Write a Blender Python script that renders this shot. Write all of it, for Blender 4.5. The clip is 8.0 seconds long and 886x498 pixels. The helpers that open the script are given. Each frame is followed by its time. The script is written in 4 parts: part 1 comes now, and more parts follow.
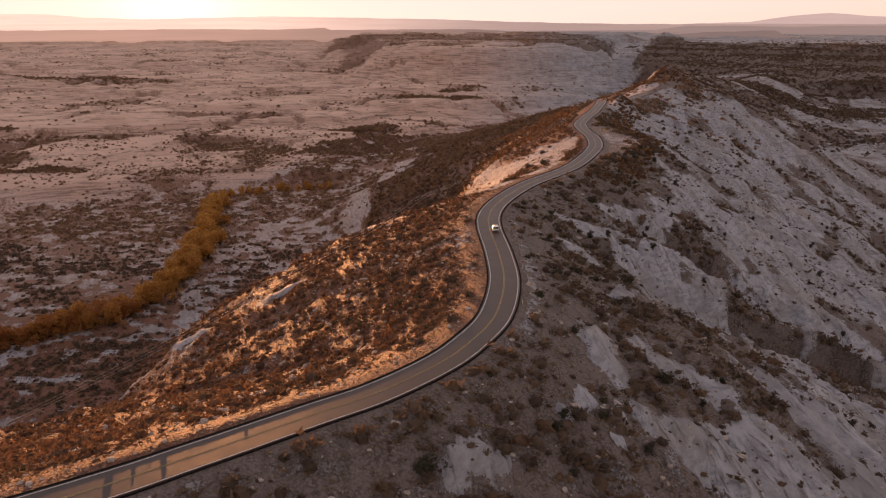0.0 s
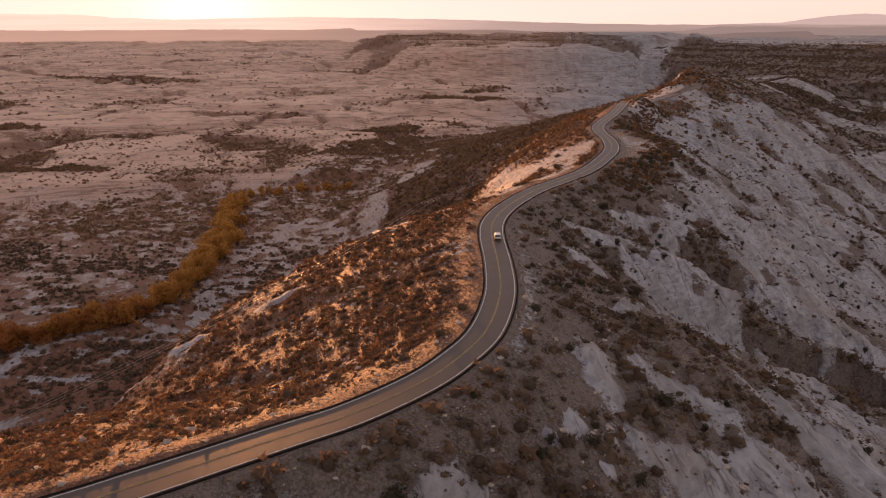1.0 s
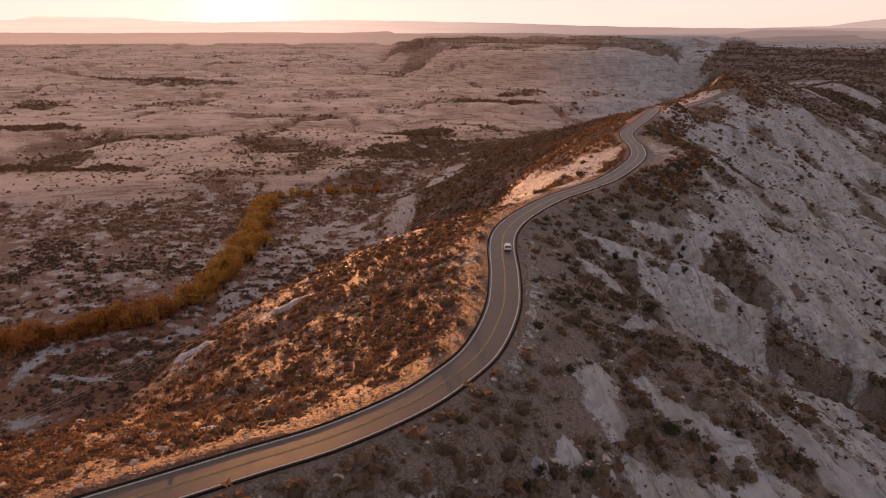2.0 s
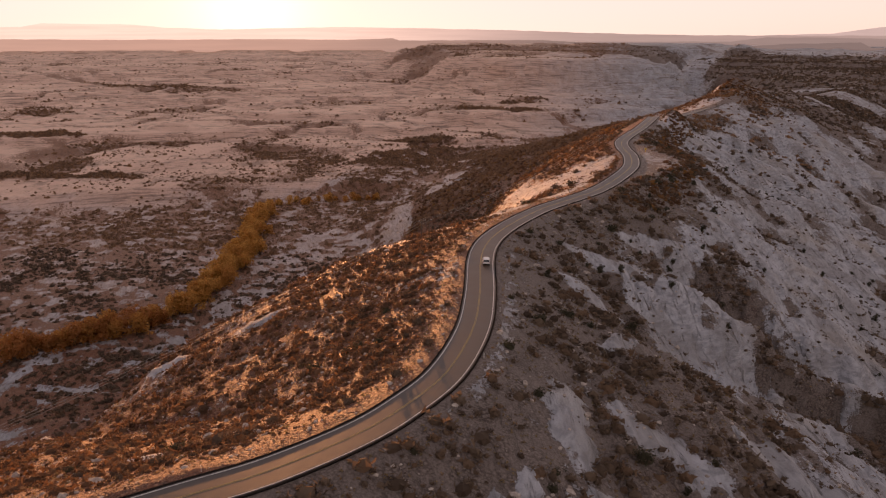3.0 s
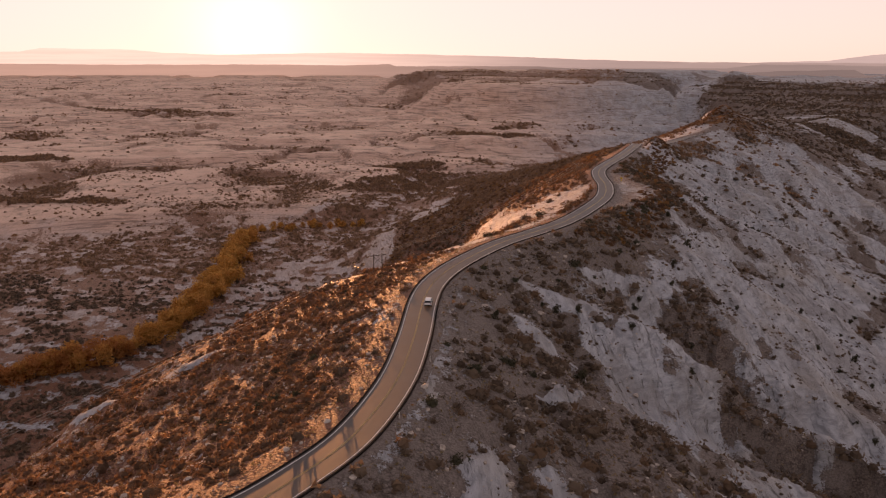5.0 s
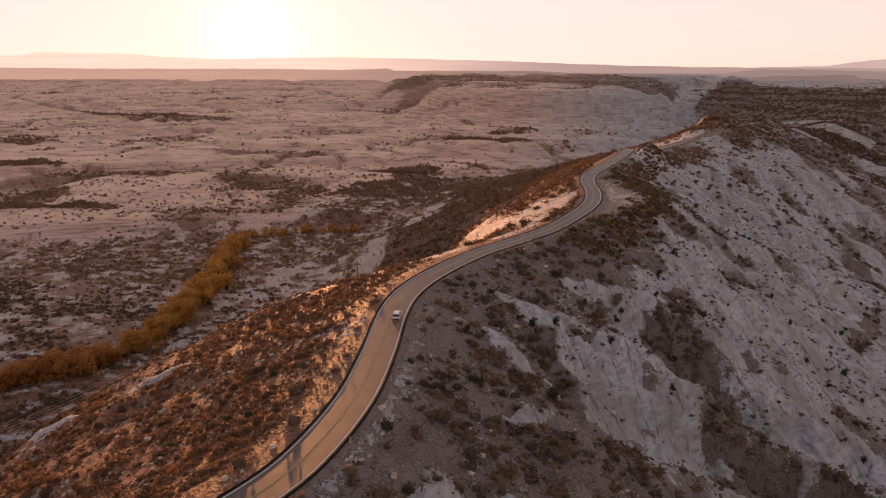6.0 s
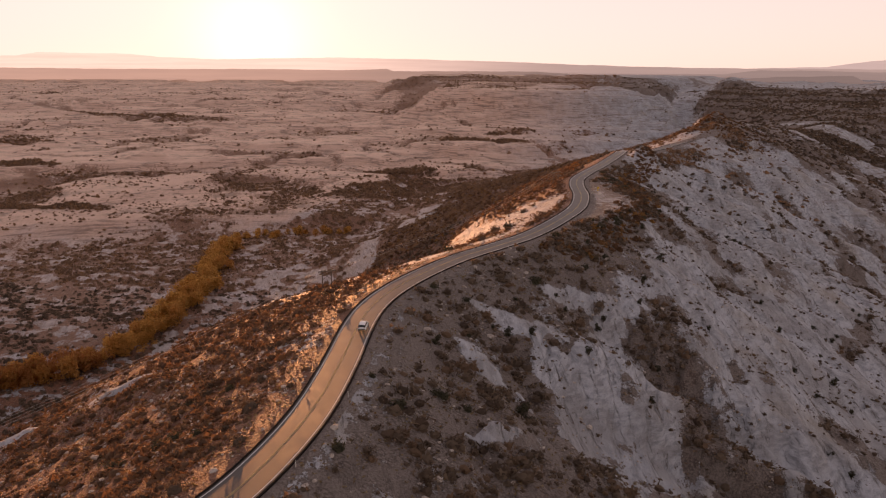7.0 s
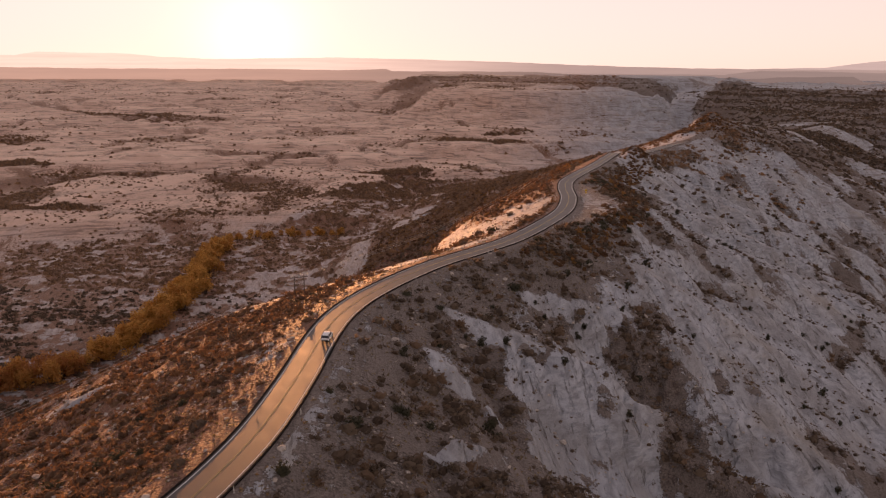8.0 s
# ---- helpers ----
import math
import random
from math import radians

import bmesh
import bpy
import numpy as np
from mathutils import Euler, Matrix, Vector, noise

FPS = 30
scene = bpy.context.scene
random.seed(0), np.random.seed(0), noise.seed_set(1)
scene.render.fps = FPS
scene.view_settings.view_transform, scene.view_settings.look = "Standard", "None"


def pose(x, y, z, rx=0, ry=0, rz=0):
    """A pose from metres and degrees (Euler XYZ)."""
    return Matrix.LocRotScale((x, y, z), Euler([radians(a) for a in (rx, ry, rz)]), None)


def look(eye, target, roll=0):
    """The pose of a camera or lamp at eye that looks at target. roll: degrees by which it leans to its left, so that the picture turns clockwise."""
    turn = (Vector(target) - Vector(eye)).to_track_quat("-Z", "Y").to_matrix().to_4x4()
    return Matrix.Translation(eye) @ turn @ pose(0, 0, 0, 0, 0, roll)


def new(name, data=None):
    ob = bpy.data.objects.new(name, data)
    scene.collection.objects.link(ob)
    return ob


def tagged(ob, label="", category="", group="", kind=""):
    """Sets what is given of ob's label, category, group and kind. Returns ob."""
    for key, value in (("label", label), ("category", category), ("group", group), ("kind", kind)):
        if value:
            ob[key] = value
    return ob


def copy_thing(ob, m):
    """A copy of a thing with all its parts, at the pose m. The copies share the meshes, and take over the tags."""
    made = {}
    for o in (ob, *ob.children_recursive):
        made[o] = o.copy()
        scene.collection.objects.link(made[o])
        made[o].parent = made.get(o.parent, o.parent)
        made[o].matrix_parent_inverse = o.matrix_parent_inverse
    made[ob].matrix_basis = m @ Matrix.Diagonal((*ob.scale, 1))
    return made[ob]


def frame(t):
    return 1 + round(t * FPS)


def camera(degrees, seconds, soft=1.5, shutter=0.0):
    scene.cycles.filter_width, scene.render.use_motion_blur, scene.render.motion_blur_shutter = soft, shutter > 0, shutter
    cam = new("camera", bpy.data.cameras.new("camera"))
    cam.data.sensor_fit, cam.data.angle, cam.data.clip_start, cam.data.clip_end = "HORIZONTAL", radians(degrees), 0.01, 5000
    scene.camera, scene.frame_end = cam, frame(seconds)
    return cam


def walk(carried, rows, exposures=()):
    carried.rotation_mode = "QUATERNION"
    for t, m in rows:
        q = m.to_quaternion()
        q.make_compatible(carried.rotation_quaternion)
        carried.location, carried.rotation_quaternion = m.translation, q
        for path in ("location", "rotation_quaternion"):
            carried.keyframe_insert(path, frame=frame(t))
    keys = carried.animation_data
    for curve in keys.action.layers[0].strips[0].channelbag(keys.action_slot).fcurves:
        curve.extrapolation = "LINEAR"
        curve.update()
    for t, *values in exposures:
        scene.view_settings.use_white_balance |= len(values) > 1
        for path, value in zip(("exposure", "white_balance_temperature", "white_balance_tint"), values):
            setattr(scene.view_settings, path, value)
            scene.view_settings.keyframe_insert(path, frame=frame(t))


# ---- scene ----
cam = camera(63.4, 8.0, soft=1.2)
METRES, EYE, TILT, LEAN, TURN = 84.0, 61.0, -17.4, 0.0, 0.0
ROWS = [
    (0.0, 0.0, 0.0, 0.0, -0.0, 0.0, 0.0),
    (0.5, 0.0445, 0.0423, 0.0139, 0.85, 0.0, -0.28),
    (1.0, 0.0883, 0.0851, 0.0277, 2.01, 0.02, -0.67),
    (1.5, 0.1327, 0.1282, 0.0412, 3.8, 0.1, -1.24),
    (3.0, 0.264, 0.2562, 0.0821, 5.23, 0.7, -1.8),
    (3.5, 0.306, 0.3006, 0.0957, 5.19, 1.22, -1.84),
    (4.0, 0.3476, 0.3449, 0.1097, 5.18, 1.72, -1.89),
    (4.5, 0.3884, 0.3896, 0.1238, 5.15, 2.24, -1.93),
    (6.0, 0.5104, 0.5256, 0.1656, 5.11, 2.97, -2.05),
    (6.5, 0.5508, 0.5708, 0.1797, 5.12, 2.99, -2.09),
    (7.0, 0.5916, 0.6159, 0.1936, 5.13, 3.01, -2.13),
    (7.5, 0.6322, 0.6608, 0.2075, 5.15, 3.01, -2.18),
    (8.0, 0.6727, 0.7054, 0.2213, 5.16, 3.02, -2.22),
]
walk(cam, [(t, pose(0, 0, EYE, TILT, LEAN, TURN) @ pose(METRES * x, METRES * y, METRES * z, 90 + pitch, roll, yaw)) for t, x, y, z, yaw, pitch, roll in ROWS],
     [(0.0, 1.36, 7400, 28), (8.0, 1.36, 7400, 28)])

# ---- light ----
SUN_AZ, SUN_EL = radians(-19.8), radians(1.9)
sun_way = Vector((math.sin(SUN_AZ) * math.cos(SUN_EL), math.cos(SUN_AZ) * math.cos(SUN_EL), math.sin(SUN_EL)))


def build_light():
    world = bpy.data.worlds.new("evening_sky")
    scene.world = world
    world.use_nodes = True
    nt = world.node_tree
    nt.nodes.clear()
    out = nt.nodes.new("ShaderNodeOutputWorld")
    bg = nt.nodes.new("ShaderNodeBackground")
    sky = nt.nodes.new("ShaderNodeTexSky")
    sky.sky_type, sky.sun_disc = "NISHITA", False
    sky.sun_elevation, sky.sun_rotation = SUN_EL, SUN_AZ
    sky.altitude, sky.air_density, sky.dust_density, sky.ozone_density = 1800, 1.0, 2.0, 1.0
    bg.inputs["Strength"].default_value = 0.2
    # evening dust takes the deep yellow out of the sky
    pale = nt.nodes.new("ShaderNodeHueSaturation")
    pale.inputs["Saturation"].default_value = 0.8
    dust = nt.nodes.new("ShaderNodeMix")
    dust.data_type, dust.blend_type = "RGBA", "MULTIPLY"
    dust.inputs["Factor"].default_value = 1.0
    dust.inputs[7].default_value = (1.06, 0.905, 0.885, 1.0)
    even = nt.nodes.new("ShaderNodeGamma")
    even.inputs["Gamma"].default_value = 0.46
    nt.links.new(sky.outputs["Color"], even.inputs["Color"])
    nt.links.new(even.outputs["Color"], pale.inputs["Color"])
    nt.links.new(pale.outputs["Color"], dust.inputs[6])
    # a pale layer of dust lies along the horizon, and a soft aureole round the sun itself
    way = nt.nodes.new("ShaderNodeTexCoord")
    towards = nt.nodes.new("ShaderNodeVectorMath")
    towards.operation = "DOT_PRODUCT"
    towards.inputs[1].default_value = sun_way
    nt.links.new(way.outputs["Generated"], towards.inputs[0])
    front = nt.nodes.new("ShaderNodeMath")
    front.operation = "MAXIMUM"
    nt.links.new(towards.outputs["Value"], front.inputs[0])
    narrow = nt.nodes.new("ShaderNodeMath")
    narrow.operation = "POWER"
    narrow.inputs[1].default_value = 420.0
    nt.links.new(front.outputs[0], narrow.inputs[0])
    up = nt.nodes.new("ShaderNodeSeparateXYZ")
    nt.links.new(way.outputs["Generated"], up.inputs[0])
    layer = nt.nodes.new("ShaderNodeMapRange")
    layer.interpolation_type = "SMOOTHSTEP"
    for socket, value in zip(layer.inputs[1:5], (0.02, 0.42, 0.8, 0.0)):
        socket.default_value = value
    nt.links.new(up.outputs[2], layer.inputs[0])
    lit = nt.nodes.new("ShaderNodeMapRange")
    for socket, value in zip(lit.inputs[1:5], (0.0, 0.95, 0.25, 1.0)):
        socket.default_value = value
    nt.links.new(towards.outputs["Value"], lit.inputs[0])
    thick = nt.nodes.new("ShaderNodeMath")
    thick.operation = "MULTIPLY"
    nt.links.new(layer.outputs[0], thick.inputs[0])
    nt.links.new(lit.outputs[0], thick.inputs[1])
    veil = nt.nodes.new("ShaderNodeMix")
    veil.data_type = "RGBA"
    veil.inputs[7].default_value = (1.76, 1.67, 1.68, 1.0)
    nt.links.new(thick.outputs[0], veil.inputs["Factor"])
    nt.links.new(dust.outputs[2], veil.inputs[6])
    ring = nt.nodes.new("ShaderNodeMix")
    ring.data_type, ring.blend_type = "RGBA", "ADD"
    ring.inputs[7].default_value = (0.7, 0.6, 0.5, 1.0)
    nt.links.new(narrow.outputs[0], ring.inputs["Factor"])
    nt.links.new(veil.outputs[2], ring.inputs[6])
    nt.links.new(ring.outputs[2], bg.inputs["Color"])
    nt.links.new(bg.outputs["Background"], out.inputs["Surface"])
    lamp = bpy.data.lights.new("sun", "SUN")
    lamp.energy, lamp.angle, lamp.color = 1.8, radians(0.6), (1.0, 0.46, 0.165)
    ob = new("sun", lamp)
    ob.matrix_world = look((0, 0, 200), Vector((0, 0, 200)) - sun_way)


build_light()


# ---- materials ----
class Nodes:
    """A small builder of node materials."""

    def __init__(self, name, rough=0.9, spec=0.25):
        self.mat = bpy.data.materials.new(name)
        self.mat.use_nodes = True
        self.nt = self.mat.node_tree
        self.bsdf = self.nt.nodes["Principled BSDF"]
        self.bsdf.inputs["Roughness"].default_value = rough
        self.bsdf.inputs["Specular IOR Level"].default_value = spec
        self.pos = self.nt.nodes.new("ShaderNodeNewGeometry").outputs["Position"]

    def put(self, socket, value):
        if isinstance(value, bpy.types.NodeSocket):
            self.nt.links.new(value, socket)
        else:
            socket.default_value = value

    def noise(self, scale, detail=6.0, rough=0.6, vec=None, stretch=None):
        n = self.nt.nodes.new("ShaderNodeTexNoise")
        n.inputs["Scale"].default_value = scale
        n.inputs["Detail"].default_value = detail
        n.inputs["Roughness"].default_value = rough
        vec = vec or self.pos
        if stretch:
            m = self.nt.nodes.new("ShaderNodeMapping")
            m.vector_type = "TEXTURE"
            m.inputs["Rotation"].default_value = stretch[0]
            m.inputs["Scale"].default_value = stretch[1]
            self.nt.links.new(vec, m.inputs["Vector"])
            vec = m.outputs["Vector"]
        self.nt.links.new(vec, n.inputs["Vector"])
        return n.outputs["Fac"]

    def stones(self, scale, vec=None):
        """Cobbles: how far from the nearest joint, and a chance value for each."""
        n = self.nt.nodes.new("ShaderNodeTexVoronoi")
        n.inputs["Scale"].default_value = scale
        self.nt.links.new(vec or self.pos, n.inputs["Vector"])
        shade = self.nt.nodes.new("ShaderNodeSeparateColor")
        self.nt.links.new(n.outputs["Color"], shade.inputs[0])
        return n.outputs["Distance"], shade.outputs[0]

    def math(self, op, a, b=0.0, c=0.0):
        n = self.nt.nodes.new("ShaderNodeMath")
        n.operation = op
        for socket, value in zip(n.inputs, (a, b, c)):
            self.put(socket, value)
        return n.outputs[0]

    def step(self, value, lo, hi, to_lo=0.0, to_hi=1.0):
        n = self.nt.nodes.new("ShaderNodeMapRange")
        n.interpolation_type = "SMOOTHSTEP"
        for socket, v in zip(n.inputs, (value, lo, hi, to_lo, to_hi)):
            self.put(socket, v)
        return n.outputs[0]

    def mix(self, fac, a, b):
        n = self.nt.nodes.new("ShaderNodeMix")
        n.data_type = "RGBA"
        self.put(n.inputs["Factor"], fac)
        for socket, v in ((n.inputs[6], a), (n.inputs[7], b)):
            self.put(socket, (*v, 1.0) if isinstance(v, tuple) else v)
        return n.outputs[2]

    def attr(self, name):
        n = self.nt.nodes.new("ShaderNodeAttribute")
        n.attribute_name = name
        return n.outputs["Fac"]

    def chance(self):
        return self.nt.nodes.new("ShaderNodeObjectInfo").outputs["Random"]

    def island(self):
        return self.nt.nodes.new("ShaderNodeNewGeometry").outputs["Random Per Island"]

    def done(self, color, height=None, depth=0.1, strength=1.0, rough=None):
        self.put(self.bsdf.inputs["Base Color"], (*color, 1.0) if isinstance(color, tuple) else color)
        if rough is not None:
            self.put(self.bsdf.inputs["Roughness"], rough)
        if height is not None:
            b = self.nt.nodes.new("ShaderNodeBump")
            b.inputs["Distance"].default_value = depth
            b.inputs["Strength"].default_value = strength
            self.put(b.inputs["Height"], height)
            self.nt.links.new(b.outputs["Normal"], self.bsdf.inputs["Normal"])
        return self.mat


def ground_material():
    n = Nodes("desert_ground", 0.7, 0.35)
    n.bsdf.inputs["Sheen Roughness"].default_value = 0.5
    rock, warm, lush, pink, remote = n.attr("rock"), n.attr("warm"), n.attr("lush"), n.attr("pink"), n.attr("remote")
    # warm sheen on the pink ground stands in for glowing haze
    n.put(n.bsdf.inputs["Sheen Weight"], n.math("ADD", 0.06, n.math("MULTIPLY", pink, 0.3)))
    n.bsdf.inputs["Sheen Tint"].default_value = (1.0, 0.74, 0.56, 1.0)
    broad, mid, fine = n.noise(0.035, 6), n.noise(0.25, 8, 0.65), n.noise(2.2, 6, 0.7)
    along_dip = (0.0, 0.0, radians(-75))
    beds = n.noise(1.0, 7, 0.62, stretch=((0.15, 0.1, radians(-75)), (9.0, 3.2, 0.9)))
    cracks = n.noise(1.0, 6, 0.7, stretch=(along_dip, (11.0, 1.5, 6.0)))
    blotch = n.noise(0.07, 5, 0.6, stretch=(along_dip, (2.6, 1.0, 1.0)))
    edge = n.math("ADD", rock, n.math("MULTIPLY", n.math("SUBTRACT", mid, 0.5), 1.7))
    edge = n.math("ADD", edge, n.math("MULTIPLY", n.math("SUBTRACT", fine, 0.5), 0.9))
    edge = n.math("ADD", edge, n.math("MULTIPLY", n.math("SUBTRACT", cracks, 0.5), 1.0))
    big = n.noise(0.016, 10, 0.72)
    edge = n.math("ADD", edge, n.math("MULTIPLY", n.math("SUBTRACT", big, 0.5), n.math("MULTIPLY", remote, 2.6)))
    bare = n.step(edge, 0.46, 0.54)
    stone = n.mix(n.step(beds, 0.32, 0.62), (0.262, 0.274, 0.292), (0.455, 0.473, 0.503))
    stone = n.mix(n.step(blotch, 0.42, 0.6, 0.0, 0.55), stone, (0.245, 0.228, 0.215))
    stone = n.mix(n.step(broad, 0.5, 0.75, 0.0, 0.45), stone, (0.38, 0.31, 0.22))
    stone = n.mix(n.step(cracks, 0.56, 0.68, 0.0, 0.75), stone, (0.11, 0.094, 0.083))
    strata = n.noise(1.0, 8, 0.7, stretch=((0.02, 0.015, 0.4), (60.0, 45.0, 2.2)))
    layers = n.math("ADD", n.math("MULTIPLY", beds, n.math("SUBTRACT", 1.0, remote)), n.math("MULTIPLY", strata, remote))
    # far western stone is salmon, with the evening glow painted into its tint
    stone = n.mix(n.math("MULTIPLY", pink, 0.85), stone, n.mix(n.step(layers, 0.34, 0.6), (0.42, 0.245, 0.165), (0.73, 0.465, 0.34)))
    stone = n.mix(n.math("MULTIPLY", n.step(strata, 0.48, 0.37, 0.0, 0.8), remote), stone, (0.15, 0.1, 0.078))
    grey_soil = n.mix(n.step(fine, 0.35, 0.65), (0.11, 0.089, 0.078), (0.22, 0.181, 0.159))
    red_soil = n.mix(n.step(fine, 0.38, 0.66), (0.11, 0.04, 0.022), (0.27, 0.108, 0.052))
    soil = n.mix(n.step(n.math("ADD", warm, n.math("MULTIPLY", n.math("SUBTRACT", mid, 0.5), 0.6)), 0.3, 0.7), grey_soil, red_soil)
    # far soil paler and warmer too, the same glow put into its colour
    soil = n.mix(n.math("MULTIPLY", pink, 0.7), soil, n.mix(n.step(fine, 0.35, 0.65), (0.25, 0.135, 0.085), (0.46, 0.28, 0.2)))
    soil = n.mix(n.math("MULTIPLY", n.math("MULTIPLY", lush, n.math("SUBTRACT", 1.0, n.math("MULTIPLY", pink, 0.6))), n.step(mid, 0.38, 0.6)), soil, (0.12, 0.068, 0.044))
    gap, cell = n.stones(1.7)
    gap2, cell2 = n.stones(4.2)
    rubbly = n.step(mid, 0.4, 0.6)
    pebble = n.mix(n.step(warm, 0.3, 0.7), (0.21, 0.175, 0.15), (0.36, 0.2, 0.12))
    soil = n.mix(n.math("MULTIPLY", n.math("MULTIPLY", n.step(cell, 0.62, 0.72), n.step(gap, 0.52, 0.36)), rubbly), soil, pebble)
    soil = n.mix(n.math("MULTIPLY", n.step(cell2, 0.66, 0.76), n.step(gap2, 0.5, 0.35)), soil, pebble)
    soil = n.mix(n.math("MULTIPLY", n.step(gap, 0.45, 0.7, 0.0, 0.6), rubbly), soil, (0.05, 0.034, 0.026))
    grit = n.noise(6.5, 4, 0.75)
    soil = n.mix(n.step(grit, 0.58, 0.74, 0.0, 0.6), soil, (0.26, 0.205, 0.17))
    soil = n.mix(n.step(grit, 0.42, 0.26, 0.0, 0.6), soil, (0.045, 0.034, 0.028))
    stone = n.mix(n.step(grit, 0.6, 0.78, 0.0, 0.45), stone, (0.19, 0.16, 0.14))
    height = n.math("ADD", n.math("MULTIPLY", mid, 1.2), n.math("ADD", n.math("MULTIPLY", fine, 0.35), n.math("MULTIPLY", beds, 0.8)))
    height = n.math("SUBTRACT", height, n.math("MULTIPLY", n.math("MULTIPLY", gap, rubbly), n.math("MULTIPLY", n.math("SUBTRACT", 1.0, bare), 0.7)))
    height = n.math("SUBTRACT", height, n.math("MULTIPLY", n.step(cracks, 0.54, 0.68), 0.6))
    height = n.math("MULTIPLY", height, n.math("SUBTRACT", 1.0, n.math("MULTIPLY", remote, 0.75)))
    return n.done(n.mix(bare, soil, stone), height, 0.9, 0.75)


def asphalt_material():
    n = Nodes("worn_asphalt", 0.6, 0.5)
    fine, mid = n.noise(6.0, 5, 0.7), n.noise(0.35, 5)
    c = n.mix(n.step(mid, 0.3, 0.7), (0.03, 0.026, 0.024), (0.052, 0.044, 0.039))
    c = n.mix(n.step(fine, 0.55, 0.8, 0.0, 0.4), c, (0.09, 0.08, 0.075))
    return n.done(c, fine, 0.02, 0.5, n.step(mid, 0.2, 0.8, 0.42, 0.58))


def plain_material(name, a, b, scale=1.5, rough=0.7, spec=0.3, metal=0.0, bump=0.03):
    n = Nodes(name, rough, spec)
    n.bsdf.inputs["Metallic"].default_value = metal
    f = n.noise(scale, 6, 0.65)
    return n.done(n.mix(n.step(f, 0.3, 0.7), a, b), f, bump, 0.6)


def leaf_material(name, dark, pale, dry):
    """Thin leaves: part of the light that falls on their far side shines through."""
    n = Nodes(name, 0.8, 0.15)
    tone = n.attr("tone")
    c = n.mix(n.island(), dark, pale)
    c = n.mix(n.step(tone, 0.6, 1.0, 0.0, 0.85), c, dry)
    n.done(c)
    thin = n.nt.nodes.new("ShaderNodeBsdfTranslucent")
    n.nt.links.new(c, thin.inputs["Color"])
    both = n.nt.nodes.new("ShaderNodeMixShader")
    both.inputs[0].default_value = 0.45
    n.nt.links.new(n.bsdf.outputs[0], both.inputs[1])
    n.nt.links.new(thin.outputs[0], both.inputs[2])
    n.nt.links.new(both.outputs[0], n.nt.nodes["Material Output"].inputs["Surface"])
    return n.mat


MAT_GROUND = ground_material()
MAT_ASPHALT = asphalt_material()
MAT_KERB = plain_material("dark_asphalt_kerb", (0.009, 0.008, 0.008), (0.02, 0.018, 0.017), 3.0, 1.0, 0.05)
MAT_WHITE = plain_material("white_road_paint", (0.55, 0.53, 0.5), (0.78, 0.76, 0.72), 2.0, 0.6)
MAT_YELLOW = plain_material("yellow_road_paint", (0.36, 0.26, 0.1), (0.5, 0.37, 0.15), 2.0, 0.6)
MAT_STONE = plain_material("pale_sandstone", (0.3, 0.25, 0.21), (0.54, 0.48, 0.42), 0.9, 0.9, 0.2, 0.0, 0.15)
MAT_SAGE = leaf_material("sage_leaves", (0.095, 0.067, 0.05), (0.22, 0.16, 0.112), (0.23, 0.145, 0.09))
MAT_JUNIPER = leaf_material("juniper_leaves", (0.045, 0.045, 0.03), (0.11, 0.1, 0.062), (0.17, 0.11, 0.065))
MAT_AUTUMN = leaf_material("cottonwood_leaves", (0.5, 0.26, 0.07), (0.74, 0.42, 0.12), (0.45, 0.19, 0.07))
MAT_BARK = plain_material("grey_brown_bark", (0.1, 0.08, 0.06), (0.19, 0.155, 0.125), 6.0, 0.95, 0.1)


# ---- the lie of the land ----
TURNS = np.arange(65536) / 65535.0 * 2 * np.pi
TURN_X, TURN_Y = np.cos(TURNS), np.sin(TURNS)


def lattice(ix, iy, seed):
    h = (ix * 374761393 + iy * 668265263 + seed * 1274126177) & 0xFFFFFFFF
    h = ((h ^ (h >> 13)) * 1274126177) & 0xFFFFFFFF
    return (h ^ (h >> 16)) & 0xFFFF


def perlin(x, y, seed=0):
    fx, fy = np.floor(x), np.floor(y)
    ix, iy = fx.astype(np.int64), fy.astype(np.int64)
    fx, fy = x - fx, y - fy

    def corner(dx, dy):
        a = lattice(ix + dx, iy + dy, seed)
        return TURN_X[a] * (fx - dx) + TURN_Y[a] * (fy - dy)

    u, v = fx * fx * fx * (fx * (fx * 6 - 15) + 10), fy * fy * fy * (fy * (fy * 6 - 15) + 10)
    top = corner(0, 0) * (1 - u) + corner(1, 0) * u
    low = corner(0, 1) * (1 - u) + corner(1, 1) * u
    return (top * (1 - v) + low * v) * 1.5


def fbm(x, y, size, octaves=4, seed=0, gain=0.5):
    total, amp = 0.0, 1.0
    for k in range(octaves):
        total = total + amp * perlin(x / size * 2 ** k + 17.3 * k, y / size * 2 ** k - 9.1 * k, seed + k)
        amp *= gain
    return total


def ramp(v, lo, hi):
    u = np.clip((v - lo) / (hi - lo), 0, 1)
    return u * u * (3 - 2 * u)


def soft_max(a, b, k):
    m = np.maximum(a, b)
    return m + k * np.log(np.exp((a - m) / k) + np.exp((b - m) / k))


